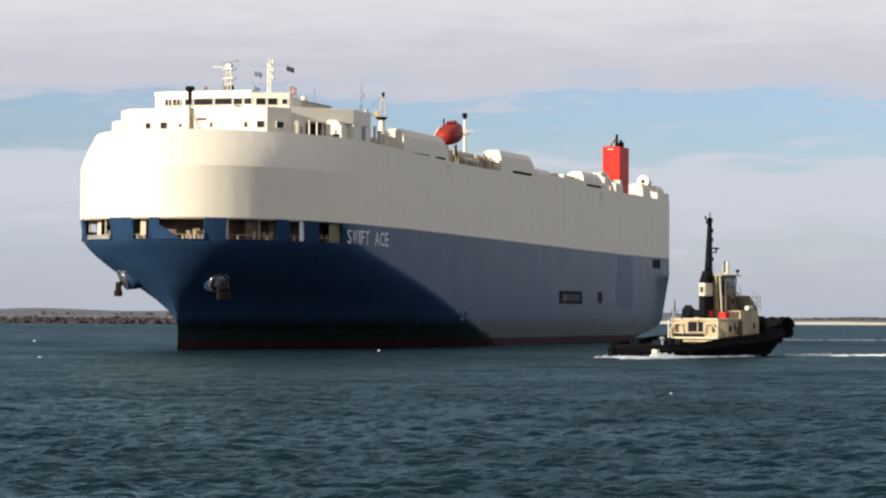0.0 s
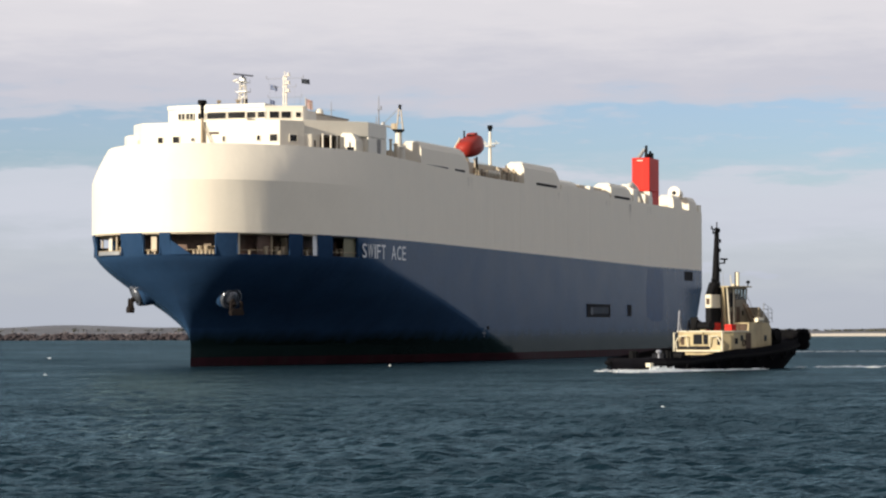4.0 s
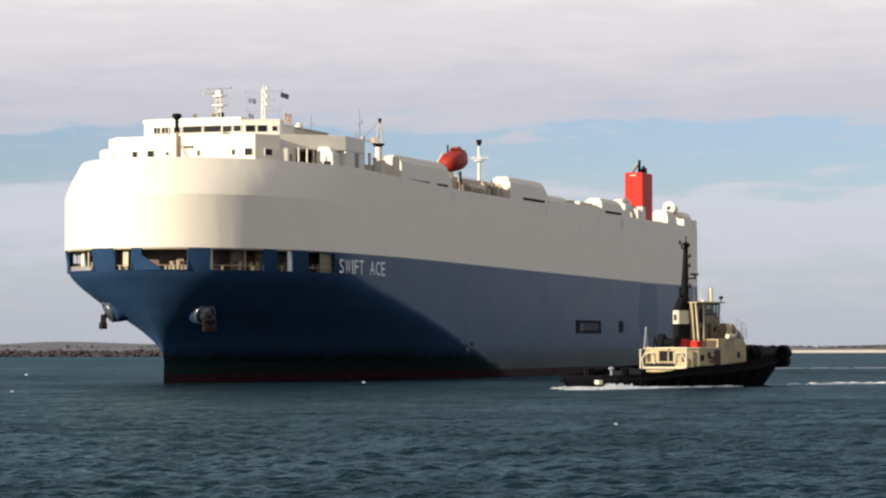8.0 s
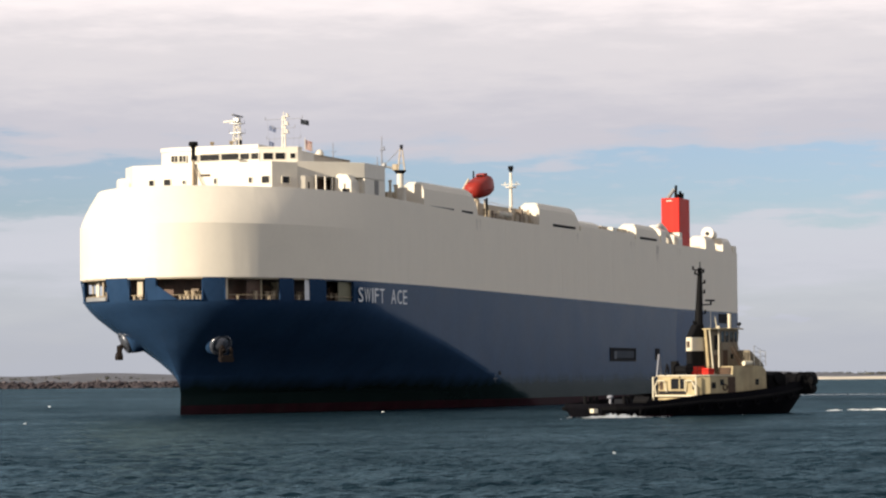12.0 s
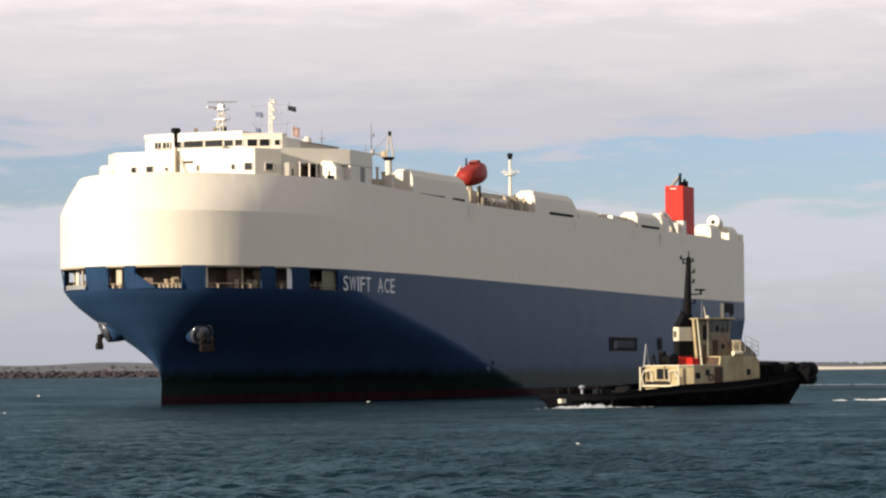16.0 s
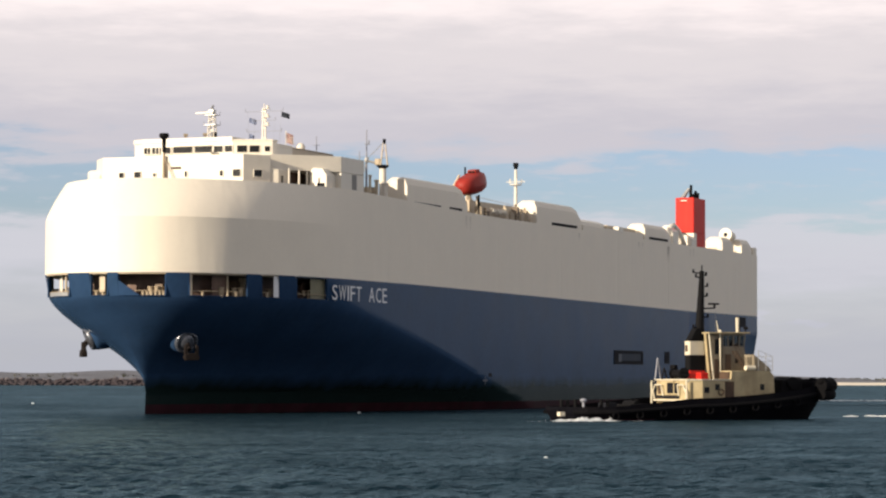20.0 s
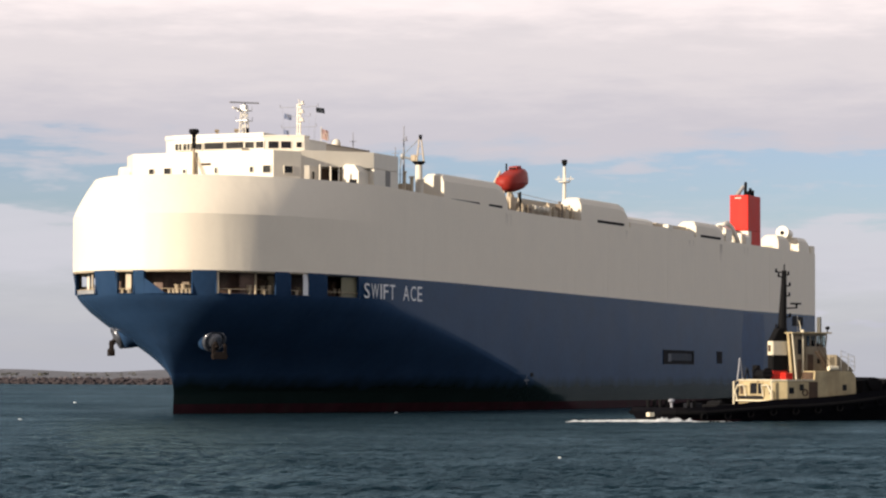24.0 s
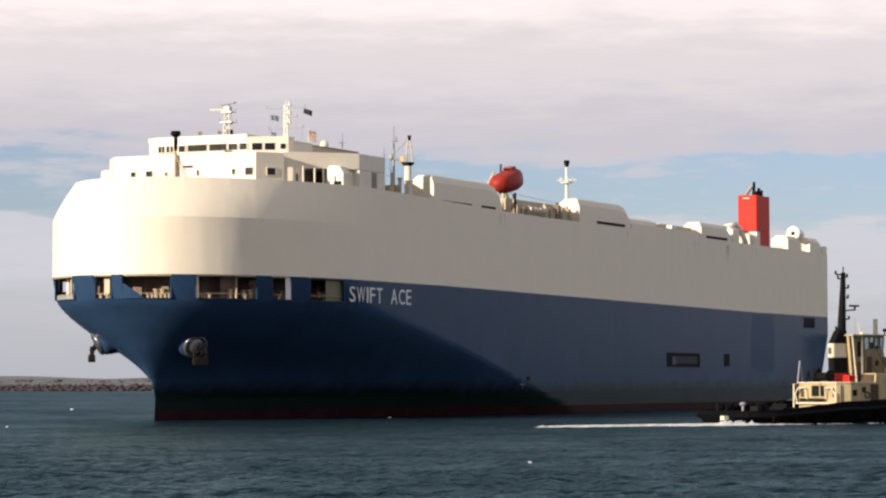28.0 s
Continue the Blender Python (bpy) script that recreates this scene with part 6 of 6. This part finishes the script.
# true length: everything on the tug is drawn out a little along its keel
for ob in TUG.children_recursive:
    if ob.data:
        ob.data.transform(Matrix.Diagonal((1.07, 1, 1, 1)))

# ---- wash, wakes and whitecaps ----
def foam_patch(name, spots, seed, thick=0.06, long=1.9):
    """Froth: many small low flecks drawn out along x. spots: (x, y, spread x, spread y, count, size)."""
    rng = random.Random(seed)
    V, F = [], []
    n = 8
    for cx_, cy_, sx_, sy_, cnt, size, *tall in spots:
        for _ in range(cnt):
            x, y = cx_ + rng.gauss(0, 1) * sx_, cy_ + rng.gauss(0, 1) * sy_
            s = size * rng.uniform(0.2, 1.0) ** 2 * 2.2
            hgt = (tall[0] if tall else thick) * rng.uniform(0.3, 1.6) * (0.4 + s)
            o = len(V)
            V.append((x, y, 0.10 + hgt))
            for k in range(n):
                a = 2 * math.pi * k / n
                q = s * rng.uniform(0.6, 1.2)
                V.append((x + long * q * math.cos(a), y + 0.7 * q * math.sin(a), 0.0))
            F.extend([(o, o + 1 + k, o + 1 + (k + 1) % n) for k in range(n)])
    me = bpy.data.meshes.new(name)
    me.from_pydata(V, [], F)
    me.materials.append(FOAM)
    return new(name, me)


WASH = tagged(foam_patch("propeller_wash", [(-23.3, -4.7, 1.7, 0.45, 1100, 0.17), (-19.0, -4.8, 2.6, 0.25, 1600, 0.16), (-21.5, -1.5, 0.5, 1.4, 300, 0.2), (-20.6, -4.7, 1.0, 0.3, 1100, 0.27), (-13.5, -5.0, 1.2, 0.12, 150, 0.11), (-7.5, -5.0, 0.9, 0.12, 60, 0.10), (-3.0, -5.0, 0.8, 0.12, 40, 0.09), (-25.0, -4.6, 1.6, 0.3, 500, 0.16), (-21.2, -4.3, 0.8, 0.4, 260, 0.13, 0.55),
                                            (-9.0, -5.0, 2.2, 0.12, 60, 0.08), (17.5, -4.0, 2.0, 0.4, 60, 0.08)], 3, 0.14, 3.6),
              "white propeller wash along the tug's quarter", "foam", kind="stuff")
TRAIL = tagged(foam_patch("trailing_wash", [(-24 - 2.2 * i, -2.6 + 0.05 * i, 1.3, 0.3, 240, 0.13) for i in range(9)], 31, 0.12, 3.6),
              "pale wash trailing astern of the tug", "foam", kind="stuff")
CAPS_RNG = random.Random(21)
spots = []
for _ in range(10):
    r_ = 120 * (5 ** CAPS_RNG.random())
    a_ = radians(CAPS_RNG.uniform(-14, 14))
    spots.append((r_ * math.sin(a_), r_ * math.cos(a_), 0.04 + r_ / 7000, 0.03, 7, 0.015 + r_ / 14000))
CAPS = tagged(foam_patch("whitecaps", spots, 9, 0.05, 2.6), "scattered small whitecaps on the chop", "whitecaps", kind="stuff")
tagged(foam_patch("old_wake", [(52 + i * 3.0, 318 + i * 2.2, 2.4, 1.0, 34 if i < 14 else 20, 0.22) for i in range(-2, 40)] + [(62 + i * 5, 520 + i * 1.0, 3, 1.5, 18, 0.3) for i in range(30)], 10, 0.03, 3.0),
       "thin pale wake lines left on the water", "foam", kind="stuff")


# ---- what moves ----
TUG_DIST = [(0, 306), (3, 301), (8, 294), (12.5, 289), (17, 287), (20, 286), (25, 284), (28, 284)]
TUG_TURN = [(0, 57.9), (3, 55.8), (6, 52.0), (8, 49.3), (11, 46.0), (12.5, 43.0), (15, 38.8), (17, 36.4), (18.5, 34.4), (20, 33.2), (22.5, 33.6), (25, 37.2), (28, 40.0)]

# froth slipping forward along the side and falling astern again
WASH_SLIP = [(0, 1.5), (8, 3.5), (17, 5.0), (22, 4.0), (28, 2.0)]
WASH_DEPTH = [(0, 0.0), (8, 0.0), (9, -0.09), (10, 0.0), (11, -0.02), (12, -0.20), (15, -0.17), (17, -0.22), (19, -0.24), (22, -0.15), (25, -0.22), (28, -0.12)]   # froth dissolving and welling up
TRAIL_SLIP = [(0, 27.0), (22, 26.0), (25, 13.0), (28, 4.0)]


def ship_pose(t):
    u = (t - 14) / 14
    return pose(-34.050 - 8.051 * u - 1.014 * u * u + 0.054 * u ** 3, 318.385 - 15.915 * u - 1.515 * u * u - 0.255 * u ** 3, 0,
                0, 0, -(20.386 + 2.338 * u + 0.106 * u * u - 0.059 * u ** 3))


def tug_pose(t):
    u = t - 14
    x = 22.33 - 0.48861 * u + 0.0449821 * u ** 2 + 0.00242330 * u ** 3 - 1.70066e-05 * u ** 4 - 3.61913e-06 * u ** 5
    return pose(x, lerp_table(TUG_DIST, t), 0, 0, 0, lerp_table(TUG_TURN, t))


def motions():
    walk(SHIP, [(float(t), ship_pose(t)) for t in range(0, 29, 2)])
    walk(TUG, [(float(t), tug_pose(t)) for t in range(0, 29, 2)])
    walk(WASH, [(float(t), tug_pose(t) @ pose(lerp_table(WASH_SLIP, t), 0, lerp_table(WASH_DEPTH, t))) for t in range(0, 29)])
    walk(TRAIL, [(float(t), tug_pose(t) @ pose(lerp_table(TRAIL_SLIP, t), 0, 0)) for t in range(0, 29, 2)])
    walk(LB, [(float(t), ship_pose(t) @ pose(14.5, 60.0, 28.75, 9)) for t in range(0, 29, 2)])
    walk(SCANNER, [(0.5 * k, pose(0, 0, 3.75, 0, 0, 24 + 160.7 * (0.5 * k - 8.2))) for k in range(57)])
    walk(SCANNER_B, [(0.5 * k, pose(-0.75, -0.5, 3.1, 0, 0, 80 + 160.7 * (0.5 * k - 8.2))) for k in range(57)])
    for i, (fl, x, z) in enumerate(FLAGS):
        walk(fl, [(0.5 * k, pose(x, 0, z, 0, 6 * math.sin(k * 1.9 + i), 20 + 14 * math.sin(k * 2.3 + 2 * i))) for k in range(57)])
    walk(WATER_OB, [(0.0, pose(0, 0, 0)), (28.0, pose(-16.0, -9.0, 0))])
    walk(CAPS, [(0.0, pose(0, 0, 0)), (28.0, pose(-16.0, -9.0, 0))])


motions()
